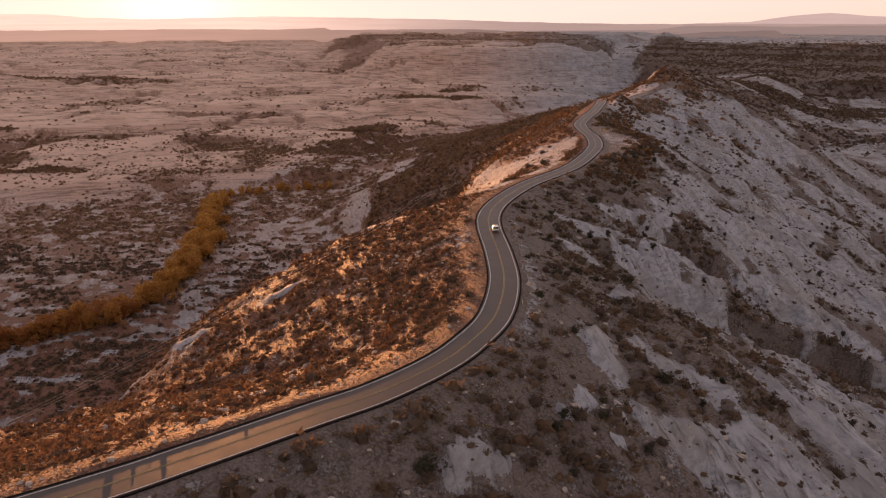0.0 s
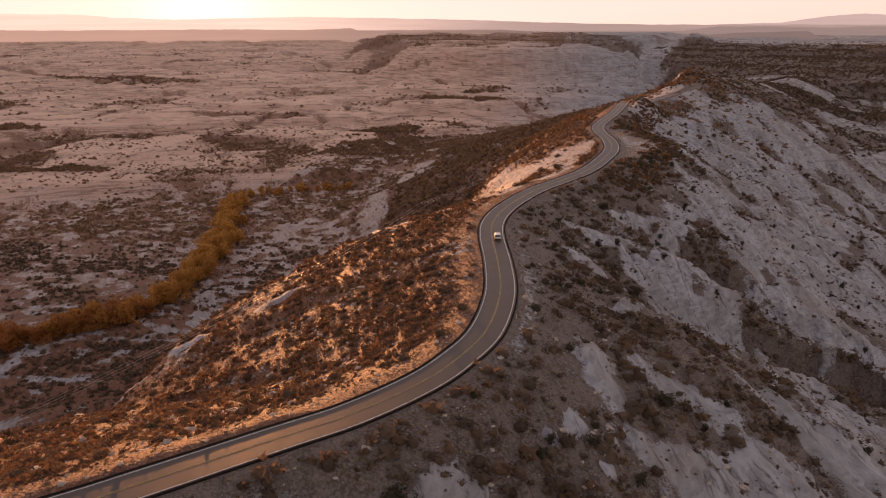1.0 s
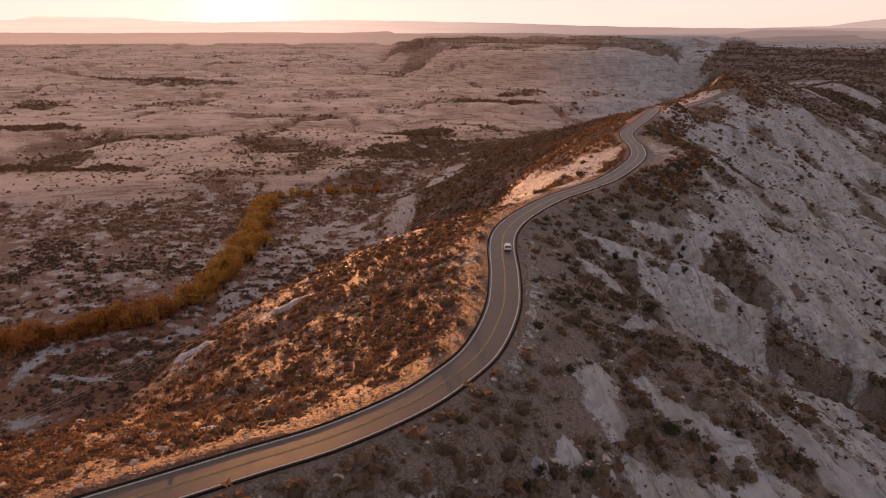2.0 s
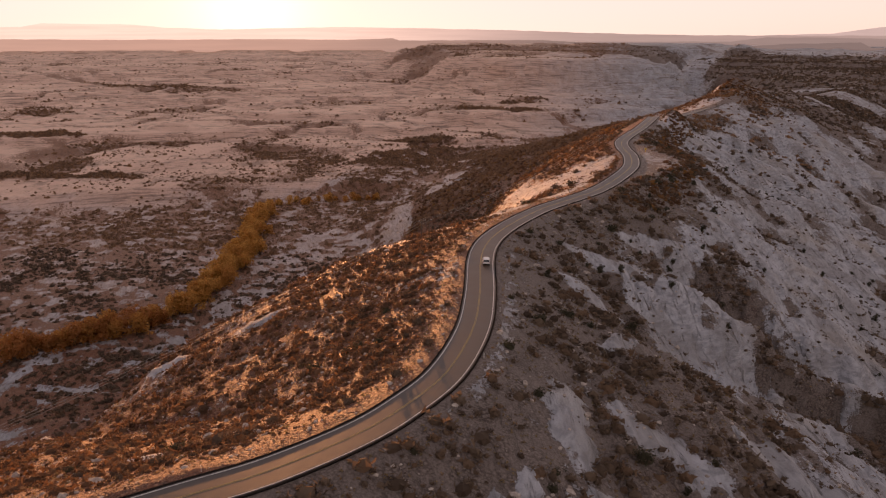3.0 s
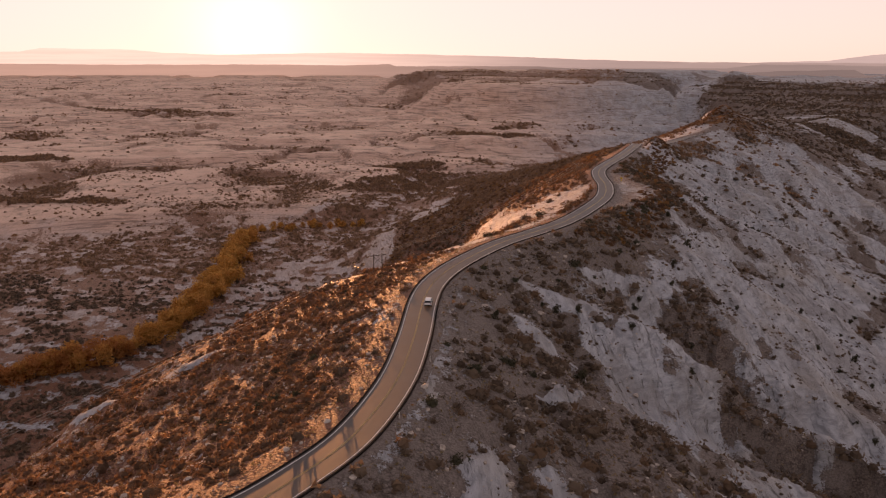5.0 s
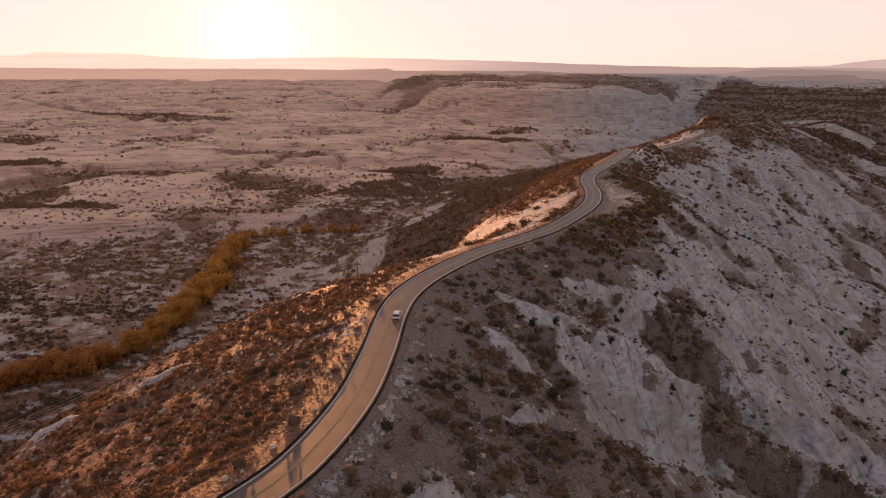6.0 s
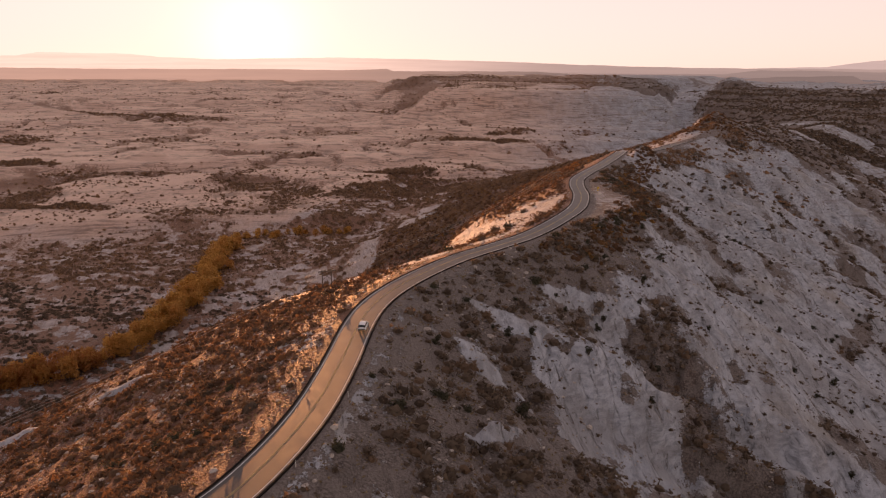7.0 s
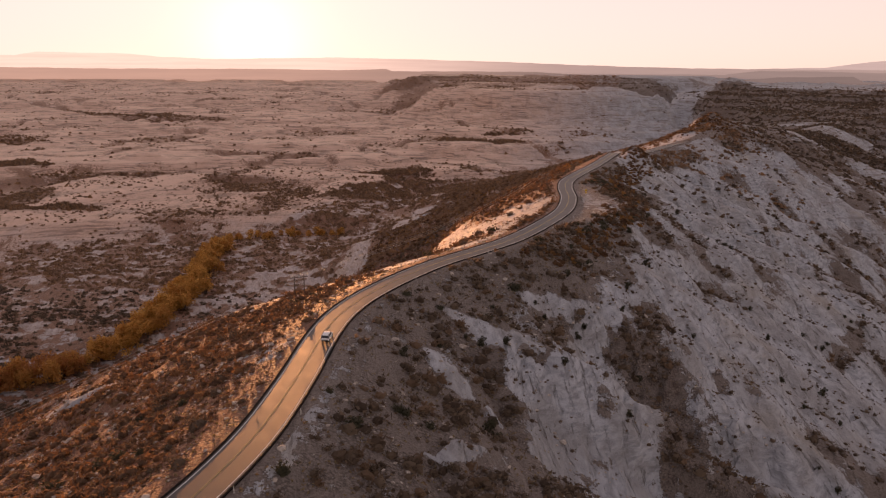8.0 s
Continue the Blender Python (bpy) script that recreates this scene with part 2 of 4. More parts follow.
# the road's centre line in plan, from behind the camera along the crest
ROAD_PLAN = [
    (-330, -70), (-230, -22), (-150, 22), (-90, 57), (-50.3, 81.6), (-36.1, 91.6), (-21.4, 102.6), (-11.1, 110.3),
    (-1, 120.9), (5.2, 130.4), (11.3, 144.3), (15.0, 165.6), (15.4, 188.2), (14.4, 215), (15.5, 231.4), (19.5, 247.2),
    (26.7, 265), (35, 281), (45.8, 296.8), (57.3, 315), (68.7, 341), (79.5, 373), (84, 404.7), (84.3, 433),
    (87.2, 458.8), (96.7, 490), (108.2, 523), (124, 575), (143, 640), (178, 700), (216, 765), (258, 835), (296, 905),
]
CREST_ON = [(335, 985), (450, 1150), (620, 1420), (820, 1800)]


def spline(points, step):
    """A smooth curve through the points, sampled at even steps."""
    p = np.array([points[0], *points, points[-1]], float)
    out = []
    for a, b, c, d in zip(p, p[1:], p[2:], p[3:]):
        for u in np.linspace(0, 1, 24, endpoint=False):
            out.append(0.5 * (2 * b + (c - a) * u + (2 * a - 5 * b + 4 * c - d) * u * u + (3 * b - a - 3 * c + d) * u ** 3))
    out = np.array(out + [p[-1]])
    run = np.r_[0, np.cumsum(np.hypot(*np.diff(out, axis=0).T))]
    at = np.arange(0, run[-1], step)
    return np.stack([np.interp(at, run, out[:, k]) for k in (0, 1)], 1)


# the crest dips beyond a brow and rises again to a rocky knob
CREST_Y, CREST_H = [575, 605, 645, 690, 760, 835, 905, 985, 1200, 1800], [0.6, 0.0, -6, -8, -7, -5, -3, -6, -30, -35]
CREST = spline(ROAD_PLAN + CREST_ON, 3.0)
CREST_WAY = np.gradient(CREST, axis=0)
CREST_WAY /= np.hypot(*CREST_WAY.T)[:, None]
CREST_Z = np.interp(CREST[:, 1], CREST_Y, CREST_H)


def along(x, y):
    """Signed distance from the crest line (east is positive), its height there, and the way run along it."""
    coarse = np.arange(0, len(CREST), 8)
    near = np.empty(len(x), int)
    for a in range(0, len(x), 20000):
        px, py = x[a:a + 20000, None], y[a:a + 20000, None]
        near[a:a + 20000] = coarse[np.argmin((px - CREST[coarse, 0]) ** 2 + (py - CREST[coarse, 1]) ** 2, 1)]
    best, k = np.full(len(x), np.inf), near.copy()
    for step in range(-8, 9):
        at = np.clip(near + step, 0, len(CREST) - 1)
        gap = (x - CREST[at, 0]) ** 2 + (y - CREST[at, 1]) ** 2
        k, best = np.where(gap < best, at, k), np.minimum(gap, best)
    dx, dy = x - CREST[k, 0], y - CREST[k, 1]
    cross = dx * CREST_WAY[k, 1] - dy * CREST_WAY[k, 0]
    return np.where(cross >= 0, 1, -1) * np.sqrt(best), CREST_Z[k], k * 3.0


def crease(x, y):
    """Rounded domes of bare rock that meet in narrow drainages, where it is 0."""
    u, v = x + 70 * fbm(x, y, 330, 3, 141), y + 70 * fbm(x, y, 330, 3, 151)
    return np.sqrt(np.abs(fbm(u, v, 330, 5, 21, 0.45)) + 0.002)


def bump_at(x, y, cx, cy, r):
    return np.exp(-((x - cx) ** 2 + (y - cy) ** 2) / (r * r))


def blob(x, y, cx, cy, rx, ry, turn):
    """A patch with a ragged outline: 1 in its middle, 0 outside."""
    out = np.zeros_like(x)
    m = np.flatnonzero((x - cx) ** 2 + (y - cy) ** 2 < (3.2 * max(rx, ry)) ** 2)
    if len(m):
        c, s = math.cos(radians(turn)), math.sin(radians(turn))
        least = min(rx, ry)
        px = x[m] + 0.5 * least * fbm(x[m], y[m], 2.0 * least, 4, 101, 0.62)
        py = y[m] + 0.65 * least * fbm(x[m], y[m], 2.0 * least, 4, 131, 0.62)
        u, v = (px - cx) * c + (py - cy) * s, (py - cy) * c - (px - cx) * s
        out[m] = np.exp(-(u / rx) ** 2 - (v / ry) ** 2)
    return out


def run_at(y):
    return [3.0 * int(np.argmin(np.abs(CREST[:, 1] - v))) for v in y]


BROW_RUN = run_at([-60, 60, 110, 160, 230, 270, 300, 340, 380, 440, 480, 520, 600, 680])
FLANK_RUN = run_at([0, 270, 310, 450, 520, 640])
KNOB_RUN = run_at([925])[0]
LEAN_RUN = run_at([200, 255, 300, 340, 380, 420, 480, 560, 640, 716, 800])
BROW_OUT = [150, 130, 122, 112, 98, 46, 28, 36, 52, 64, 60, 50, 45, 50]
# hollows and gullies filled with scrub: x, y, half-widths, turn, depth
HOLLOWS = [
    (97, 267, 13, 9.5, 5, -1.2), (138, 337, 13, 13, 11, -2.5), (212, 470, 12, 34, -30, -3.0), (100, 224, 6, 15, -30, -3.0), (113, 219, 6, 14, -35, -3.0),
    (126, 207, 9, 20, -50, -4.0), (106, 258, 7.5, 1.7, -85, -1.0), (121, 266, 6, 3.2, -88, -1.0), (155, 275, 5.5, 2.5, 10, -1.0), (59, 207, 11, 3.6, -89, -1.0),
    (262, 505, 9, 40, -25, -3.0), (235, 372, 7, 26, -35, -3.0),
]
# loose soil and scrub between the outcrops: x, y, half-widths, turn
SOILS = [
    (55, 170, 8, 9, -40), (72, 165, 13, 5, -25), (55, 132, 7, 4.5, -33), (50, 196, 7, 5, 40), (52, 174, 3.5, 3.3, -79), (124, 440, 8, 50, -18), (82, 176, 12, 3.5, -30),
    (185, 330, 4, 26, -35), (62, 152, 9, 4, -35),
]
# bare sandstone outcrops: x, y, half-widths, turn, height
OUTCROPS = [
    (34, 140, 3.8, 12, 6, 1.2), (26.3, 119.4, 1.9, 3.4, 0, 0.8), (21.6, 114.4, 1.8, 1.5, -27, 0.5), (5.2, 96.7, 6.5, 4.4, 36, 1.4), (33.2, 118.4, 1.2, 2.4, 10, 0.5),
    (38.3, 120.2, 1.9, 3.0, 20, 0.7), (45.8, 118.4, 3.8, 7.0, 25, 1.0), (31.2, 110.3, 1.3, 1.6, 0, 0.4), (47.5, 177, 3.6, 5.2, 30, 1.6), (43, 216, 3.2, 9.0, 35, 0.8),
    (54, 205, 1.7, 7.5, 5, 1.2), (50.4, 182, 4.2, 2.0, 19, 0.8), (107, 325, 8, 5, 36, 0.6), (145, 366, 5, 5, -17, 0.5),
]
OUTCROPS_WEST = [
    (-106, 207, 10, 5, 35, 1.5), (-157, 231, 12, 8, 30, 1.5), (-84, 220, 7, 4, 30, 1.2), (-36, 119, 4.5, 2.2, 25, 0.9), (-54, 226, 9, 3, 25, 1.0),
]
# smooth white slabs that dip east: x, y, half-widths, turn
SLABS = [
    (114, 302, 33, 9, -75), (80, 264, 24, 5, -115), (70.5, 231, 7, 3.4, -79), (74, 223, 21, 5.5, -38), (52, 142, 12, 4.5, -42), (159, 303, 60, 26, -60), (181, 319, 25, 18, -60), (127, 252, 26, 11, -48),
    (84, 143, 19, 8, -40), (71, 120, 24, 9, -10), (93, 198, 19, 5, -42), (140, 220, 30, 9, -50), (175, 410, 60, 32, -70), (165, 520, 60, 30, -75),
]
# the white arms that ring the large hollow, and paler ledges above it
SLABS_HIGH = [
    (119, 335, 17, 6, -82), (122, 287, 24, 7, -78), (95, 297, 9, 5, 0), (79, 242, 15, 5, -100), (66, 222, 11, 5, -35), (71, 213, 8, 5, -40), (91, 216, 9, 5, -40),
    (47, 244, 7, 3.5, -30), (57, 240, 9, 4, 10), (71, 276, 11, 4, 25), (58, 209, 4, 3, 10),
]


# hollows of dark brush among the far benches: x, y, half-widths, turn
BASINS = [
    (560, 1180, 170, 45, -20), (760, 1370, 240, 45, -10), (-932, 1430, 95, 130, 20), (-760, 1150, 90, 40, 10), (-540, 885, 110, 22, 10),
    (84, 1715, 190, 55, 0), (-100, 1220, 75, 60, -20), (-170, 1072, 60, 40, 0), (-1000, 1950, 260, 70, 0), (60, 1560, 120, 22, 0), (-100, 1800, 160, 24, 0),
]


def dyke(y):
    """Where the pale dyke at the foot of the flank runs."""
    return np.interp(y, [560, 590, 640, 700, 760, 850, 930], [-80, -84, -86, -88, -82, -67, -46])


def land(x, y):
    """Height of the ground, with the signed distance from the road."""
    x, y = np.asarray(x, float), np.asarray(y, float)
    d, level, run = along(x, y)
    r, az = np.hypot(x, y), np.degrees(np.arctan2(x, y))
    # flat bed of the road, wider at the pull-out on the east side
    flat = 4.9 + np.where(d > 0, 19 * np.exp(-((y - 402) / 58) ** 2), 0)
    off = np.maximum(np.abs(d) - flat, 0)
    off = off * off / (off + 5)
    wild = ramp(off, 2, 60)
    gully = fbm(run / 45 + 0 * d, d / 240, 1.0, 4, 11) * wild
    # the western shoulder breaks off into a steeper flank, soonest below the white cliff
    brow = np.interp(run, BROW_RUN, BROW_OUT)
    west = np.interp(run, LEAN_RUN, [0.45, 0.42, 0.38, 0.38, 0.46, 0.52, 0.52, 0.48, 0.44, 0.385, 0.31]) * off * (1 + 0.06 * fbm(x, y, 160, 3, 3) * wild) + np.interp(run, FLANK_RUN, [0.9, 0.9, 2.0, 2.0, 0.5, 0.0]) * soft_max(off - brow, 0 * off, 6.0)
    east = (0.41 + 0.0003 * off) * off * (1 + 0.16 * fbm(x, y, 150, 3, 5) * wild)
    slope = level - np.where(d > 0, east, west) + gully * np.where(d > 0, 8.5, 2.2)
    ribs = fbm(0.97 * x + 0.25 * y, 0.2 * (0.25 * x - 0.97 * y), 13, 4, 51, 0.55)
    slope += np.where(d > 0, 2.2 * ribs * ramp(d, 15, 45), 0.8 * ribs * wild)
    slope += 0.3 * np.exp(-((d + 6.3) / 1.2) ** 2) * ramp(y, 84, 90) * (1 - ramp(y, 108, 116))
    for cx, cy, rx, ry, turn, lift in HOLLOWS:
        slope += lift * blob(x, y, cx, cy, rx, ry, turn)
    for cx, cy, rx, ry, turn, lift in OUTCROPS + OUTCROPS_WEST:
        slope += lift * ramp(blob(x, y, cx, cy, rx, ry, turn), 0.3, 0.75)
    slope += (13 + 6 * fbm(x, y, 34, 4, 171, 0.6)) * np.exp(-((run - KNOB_RUN) / 105) ** 2 - ((d + 30) / 26) ** 2)
    slope += 8 * np.exp(-((x - 145) / 17) ** 2 - ((y - 600) / 34) ** 2) * ramp(d, 5, 14)
    # the far country: valley floor, slickrock benches, a white cliff to the north, then the rims
    reach = r + 95 * fbm(x, y, 420, 4, 161) * ramp(r, 800, 1300) + 42 * fbm(x, y, 62, 4, 163, 0.6) * ramp(r, 900, 1200)
    west_far = np.interp(reach, [0, 500, 880, 900, 940, 1250, 1290, 1330, 1800, 1830, 1880, 2400, 2440, 2500, 3000, 3700, 4300, 6000],
                         [-131, -133, -135, -133, -120, -112, -110, -102, -97, -96, -86, -76, -75, -62, -44, -12, 10, 10])
    north_far = np.interp(reach, [0, 500, 900, 1200, 1280, 1500, 1550, 1800, 1890, 1990, 2080, 2500, 2580, 2680, 3300, 4300, 6000],
                          [-131, -133, -134, -131, -114, -107, -90, -72, -54, -10, 2, 4, 8, 24, 26, 20, 10])
    east_far = np.interp(reach, [0, 500, 1000, 1500, 1580, 1700, 2300, 2400, 3300, 4500, 6000], [-135, -130, -98, -70, -42, -38, -20, -10, 4, 10, 10])
    bend = az + 3 * fbm(x, y, 500, 3, 23)
    n, w = ramp(bend, -9, -3), ramp(bend, 12, 17)
    far = (west_far * (1 - n) + north_far * n) * (1 - w) + east_far * w
    far -= 85 * np.exp(-((bend - 13.3) / 1.5) ** 2) * ramp(r, 1350, 1900) * (1 - ramp(r, 2800, 3300))
    far += (crease(x, y) - 0.28) * (21 - 8 * n) * ramp(r, 880, 1250) * (1 - 0.5 * ramp(r, 2500, 3500)) + 2.2 * fbm(x, y, 120, 4, 31)
    far += 30 * np.exp(-(((x - 780) ** 2 + (y - 2660) ** 2) / 80 ** 2) ** 2)
    ledge = 11.0
    steps = np.floor(far / ledge) * ledge + ledge * ramp((far / ledge) % 1.0, 0.55, 0.9)
    far += (steps - far) * 0.8 * ramp(r, 800, 1300)
    z = soft_max(slope, far, 6.0)
    rough = fbm(x, y, 14, 4, 41, 0.55)
    z += wild * rough * 0.9 * (1 - 0.6 * ramp(r, 600, 1200))
    return z, d


def zones(x, y, z, d):
    """What covers the ground: bare rock, warm red soil, dense scrub; also a far pink tint and remoteness."""
    patch = fbm(x, y, 46, 4, 61)
    r = np.hypot(x, y)
    streak = fbm(0.97 * x + 0.25 * y, 0.28 * (0.25 * x - 0.97 * y), 16, 4, 67)
    east = 0.1 + 0.44 * ramp(d, 30, 64) + 0.25 * patch + 0.75 * streak * ramp(d, 12, 45)
    east = np.where(d < 18, 0.1 + 0.3 * patch, east)
    cliff = ramp(y, 262, 290) * (1 - ramp(y, 390, 480)) * ramp(-d, 5, 13) * (1 - ramp(-d, 60, 85))
    west = 0.14 + 0.42 * patch + 1.0 * cliff * (0.72 + 0.9 * streak)
    rock = np.where(d > 0, east, west)
    # the pale dyke that crosses the valley
    way = dyke(y)
    rock += 1.1 * np.exp(-((x - way - 7 * patch) / np.interp(y, [560, 700, 900], [5, 9, 15])) ** 2) * ramp(y, 560, 585) * (1 - ramp(y, 905, 960))
    rock = rock + 0.32 * ramp(d, 4, 6) * (1 - ramp(d, 7, 11)) * ramp(y, 112, 135) * (1 - ramp(y, 185, 215))
    rock = rock + 0.36 * ramp(d, 5, 8) * (1 - ramp(d, 22, 28)) * np.exp(-((y - 402) / 55) ** 2)
    flank = ramp(y, 430, 520) * ramp(-d, 25, 60) * ramp(x - way, 10, 24) * (1 - ramp(r, 1000, 1300))
    rock = rock - 0.5 * flank
    # low pale ledges between the creek and the foot of the slope
    rock = rock + 0.6 * ramp(streak + 0.9 * fbm(0.6 * x, y, 11, 3, 69), -0.05, 0.3) * ramp(-d, 95, 130) * ramp(x, -225, -195) * (1 - flank) * ramp(y, 400, 460) * (1 - ramp(y, 680, 760))
    for cx, cy, rx, ry, turn in SLABS + SLABS_HIGH:
        rock = np.maximum(rock, rock * 0.3 + 0.85 * ramp(blob(x, y, cx, cy, rx, ry, turn), 0.1, 0.5))
    for cx, cy, rx, ry, turn in SOILS:
        rock = rock - 0.8 * ramp(blob(x, y, cx, cy, rx, ry, turn), 0.1, 0.6)
    for cx, cy, rx, ry, turn, lift in OUTCROPS + OUTCROPS_WEST:
        rock = rock + 0.95 * ramp(blob(x, y, cx, cy, rx, ry, turn), 0.1, 0.75)
    for cx, cy, rx, ry, turn, lift in HOLLOWS:
        rock = rock - 0.85 * ramp(blob(x, y, cx, cy, rx, ry, turn), 0.15, 0.85)
    far = 0.28 + 0.75 * ramp(crease(x, y), 0.2, 0.6) + 0.45 * fbm(0.6 * x, y, 150, 5, 71) + 0.14 * ramp(r, 1350, 1750)
    az = np.degrees(np.arctan2(x, y))
    far = far + 0.5 * ramp(r, 1500, 1700) * ramp(az, -14, -7) * (1 - ramp(az, 11, 13)) * (1 - ramp(r, 2150, 2400))
    edge = np.interp(az, [-30, -14, -5, 5, 12], [905, 905, 1230, 1200, 640]) + 70 * fbm(x, y, 160, 4, 73)
    k = ramp(r, edge - 25, edge + np.interp(az, [5, 12], [45, 260]))
    for cx, cy, rx, ry, turn in BASINS:
        far = far - 0.85 * ramp(blob(x, y, cx, cy, rx, ry, turn), 0.08, 0.85)
    rock = rock * (1 - k) + far * k
    rock = np.where((np.abs(d) < 6) & (y < 920), 0.0, rock)
    warm = np.where(d < 0, 1.0, (1 - ramp(d, 1, 4)) * (y < 1000)) * (1 - 0.75 * ramp(np.degrees(np.arctan2(x, y)), -2, 14) * ramp(r, 500, 900))
    rock = rock - (0.5 + 0.5 * fbm(0.6 * x, y, 70, 4, 79)) * ramp(az, 15.5, 19) * ramp(r, 700, 980) * (1 - ramp(r, 1500, 1800))
    # one broad bare dome east of the pull-out
    dome_at = ramp(d + 14 * patch, 26, 44) * (1 - ramp(d + 40 * patch, 105, 150)) * ramp(y, 440, 520) * (1 - ramp(y + 60 * patch, 830, 880))
    rock = rock + (0.98 - rock) * dome_at * np.clip(0.85 + 0.9 * streak, 0, 1)
    rock = rock + 0.55 * np.exp(-((r - 1475 - 25 * patch) / 7) ** 2) * ramp(az, 19.5, 21)
    rock = rock - 0.9 * ramp(r, 2060, 2160) * ramp(az, -10, -6) * (1 - ramp(az, 11, 13)) * (1 - ramp(r, 2900, 3300))
    wood = ramp(az, 13, 16) * ramp(r, 1500, 1800) * (1 - ramp(r, 2500, 3000))
    rock = rock - 1.3 * wood
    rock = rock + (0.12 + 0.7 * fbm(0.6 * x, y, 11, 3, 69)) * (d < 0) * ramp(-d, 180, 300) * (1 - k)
    lush = np.clip(flank + wood + k * np.clip(0.5 - rock, 0, 0.5) + 0.5 * np.clip(0.2 - rock, 0, 1), 0, 1)
    # pink: salmon ground of the far west plus the painted warmth of the haze
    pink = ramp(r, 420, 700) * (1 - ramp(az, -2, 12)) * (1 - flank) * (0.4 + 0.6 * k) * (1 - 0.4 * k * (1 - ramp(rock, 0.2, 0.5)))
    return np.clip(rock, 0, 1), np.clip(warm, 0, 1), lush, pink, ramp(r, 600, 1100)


def quick_mesh(name, verts, faces, material, smooth=False):
    """A mesh from arrays; the faces all have the same number of corners."""
    me = bpy.data.meshes.new(name)
    verts, faces = np.asarray(verts, np.float32), np.asarray(faces, np.int32)
    me.vertices.add(len(verts))
    me.vertices.foreach_set("co", verts.ravel())
    me.loops.add(faces.size)
    me.loops.foreach_set("vertex_index", faces.ravel())
    me.polygons.add(len(faces))
    me.polygons.foreach_set("loop_start", np.arange(0, faces.size, faces.shape[1], dtype=np.int32))
    me.update(calc_edges=True)
    me.polygons.foreach_set("use_smooth", np.full(len(faces), smooth))
    me.materials.append(material)
    me.validate()
    return me


def add_values(me, name, values):
    me.attributes.new(name, "FLOAT", "POINT").data.foreach_set("value", np.asarray(values, np.float32))


def build_ground():
    # rings that widen with distance round a point below the ridge, with finer spokes over the ridge and the valley
    spokes = np.radians(np.r_[np.arange(-44, 44, 0.15), np.arange(44, 316, 3.4)])
    rings = np.r_[np.linspace(0.05, 58, 14), np.geomspace(62, 4700, 500), np.linspace(4850, 7000, 6)]
    gx, gy = [a.ravel() for a in (14 + rings[:, None] * np.sin(spokes), -20 + rings[:, None] * np.cos(spokes))]
    z, d = land(gx, gy)
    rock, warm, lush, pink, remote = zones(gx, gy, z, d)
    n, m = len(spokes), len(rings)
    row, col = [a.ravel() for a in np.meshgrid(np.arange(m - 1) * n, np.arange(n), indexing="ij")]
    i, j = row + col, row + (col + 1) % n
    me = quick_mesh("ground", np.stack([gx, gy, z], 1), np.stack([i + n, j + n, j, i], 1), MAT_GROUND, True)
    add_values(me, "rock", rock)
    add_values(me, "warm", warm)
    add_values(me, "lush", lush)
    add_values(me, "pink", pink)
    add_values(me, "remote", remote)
    return tagged(new("ground", me), "rugged desert ground of pale slickrock and brown soil", "ground", kind="structure")


build_ground()


# ---- the road ----
ROAD = spline(ROAD_PLAN, 2.0)
ROAD_WAY = np.gradient(ROAD, axis=0)
ROAD_WAY /= np.hypot(*ROAD_WAY.T)[:, None]
ROAD_SIDE = np.stack([ROAD_WAY[:, 1], -ROAD_WAY[:, 0]], 1)
ROAD_Z = np.interp(ROAD[:, 1], CREST_Y, CREST_H)


def strip(name, section, material, first=0, last=None):
    """Sweeps a closed section of (offset to the east, height) along the road."""
    p, s, z = ROAD[first:last], ROAD_SIDE[first:last], ROAD_Z[first:last]
    k, n = len(section), len(p)
    v = np.empty((n, k, 3))
    for j, (off, up) in enumerate(section):
        v[:, j, :2], v[:, j, 2] = p + s * off, z + up
    a = np.arange(n - 1)[:, None] * k
    j = np.arange(k)[None]
    f = np.stack([a + j, a + (j + 1) % k, a + k + (j + 1) % k, a + k + j], 2).reshape(-1, 4)
    return quick_mesh(name, v.reshape(-1, 3), f, material)


def bar(lo, hi, bottom, top):
    return [(lo, bottom), (lo, top), (hi, top), (hi, bottom)]


def part(name, me, parent, label=""):
    ob = new(name, me)
    ob.parent = parent
    return tagged(ob, label)


def bed(off):
    """Height of the road's surface, which falls a little to the west."""
    return 0.1 + 0.011 * off


def build_road():
    road = tagged(new("road", strip("road", [(-3.9, -0.3), (-3.9, bed(-3.9)), (0, bed(0)), (3.9, bed(3.9)), (3.9, -0.3)], MAT_ASPHALT)),
                  "two-lane asphalt road winding along a desert ridge", "road", kind="structure")
    for off in (-3.4, 3.4):
        part("edge_line", strip("edge_line", bar(off - 0.085, off + 0.085, bed(off) - 0.02, bed(off) + 0.012), MAT_WHITE), road, "worn white edge line")
    for off in (-0.12, 0.12):
        part("centre_line", strip("centre_line", bar(off - 0.05, off + 0.05, bed(off) - 0.02, bed(off) + 0.012), MAT_YELLOW), road, "worn yellow centre line")
    for off in (-4.05, 4.05):
        part("kerb", strip("kerb", bar(off - 0.19, off + 0.19, -0.2, bed(off) + 0.09), MAT_KERB), road, "low dark asphalt kerb")


build_road()


# ---- things ----
rng = np.random.default_rng(7)


def heights(x, y):
    return land(np.asarray(x, float), np.asarray(y, float))


def pick_up(verts, faces):
    return np.asarray(verts, float), np.asarray(faces, int)


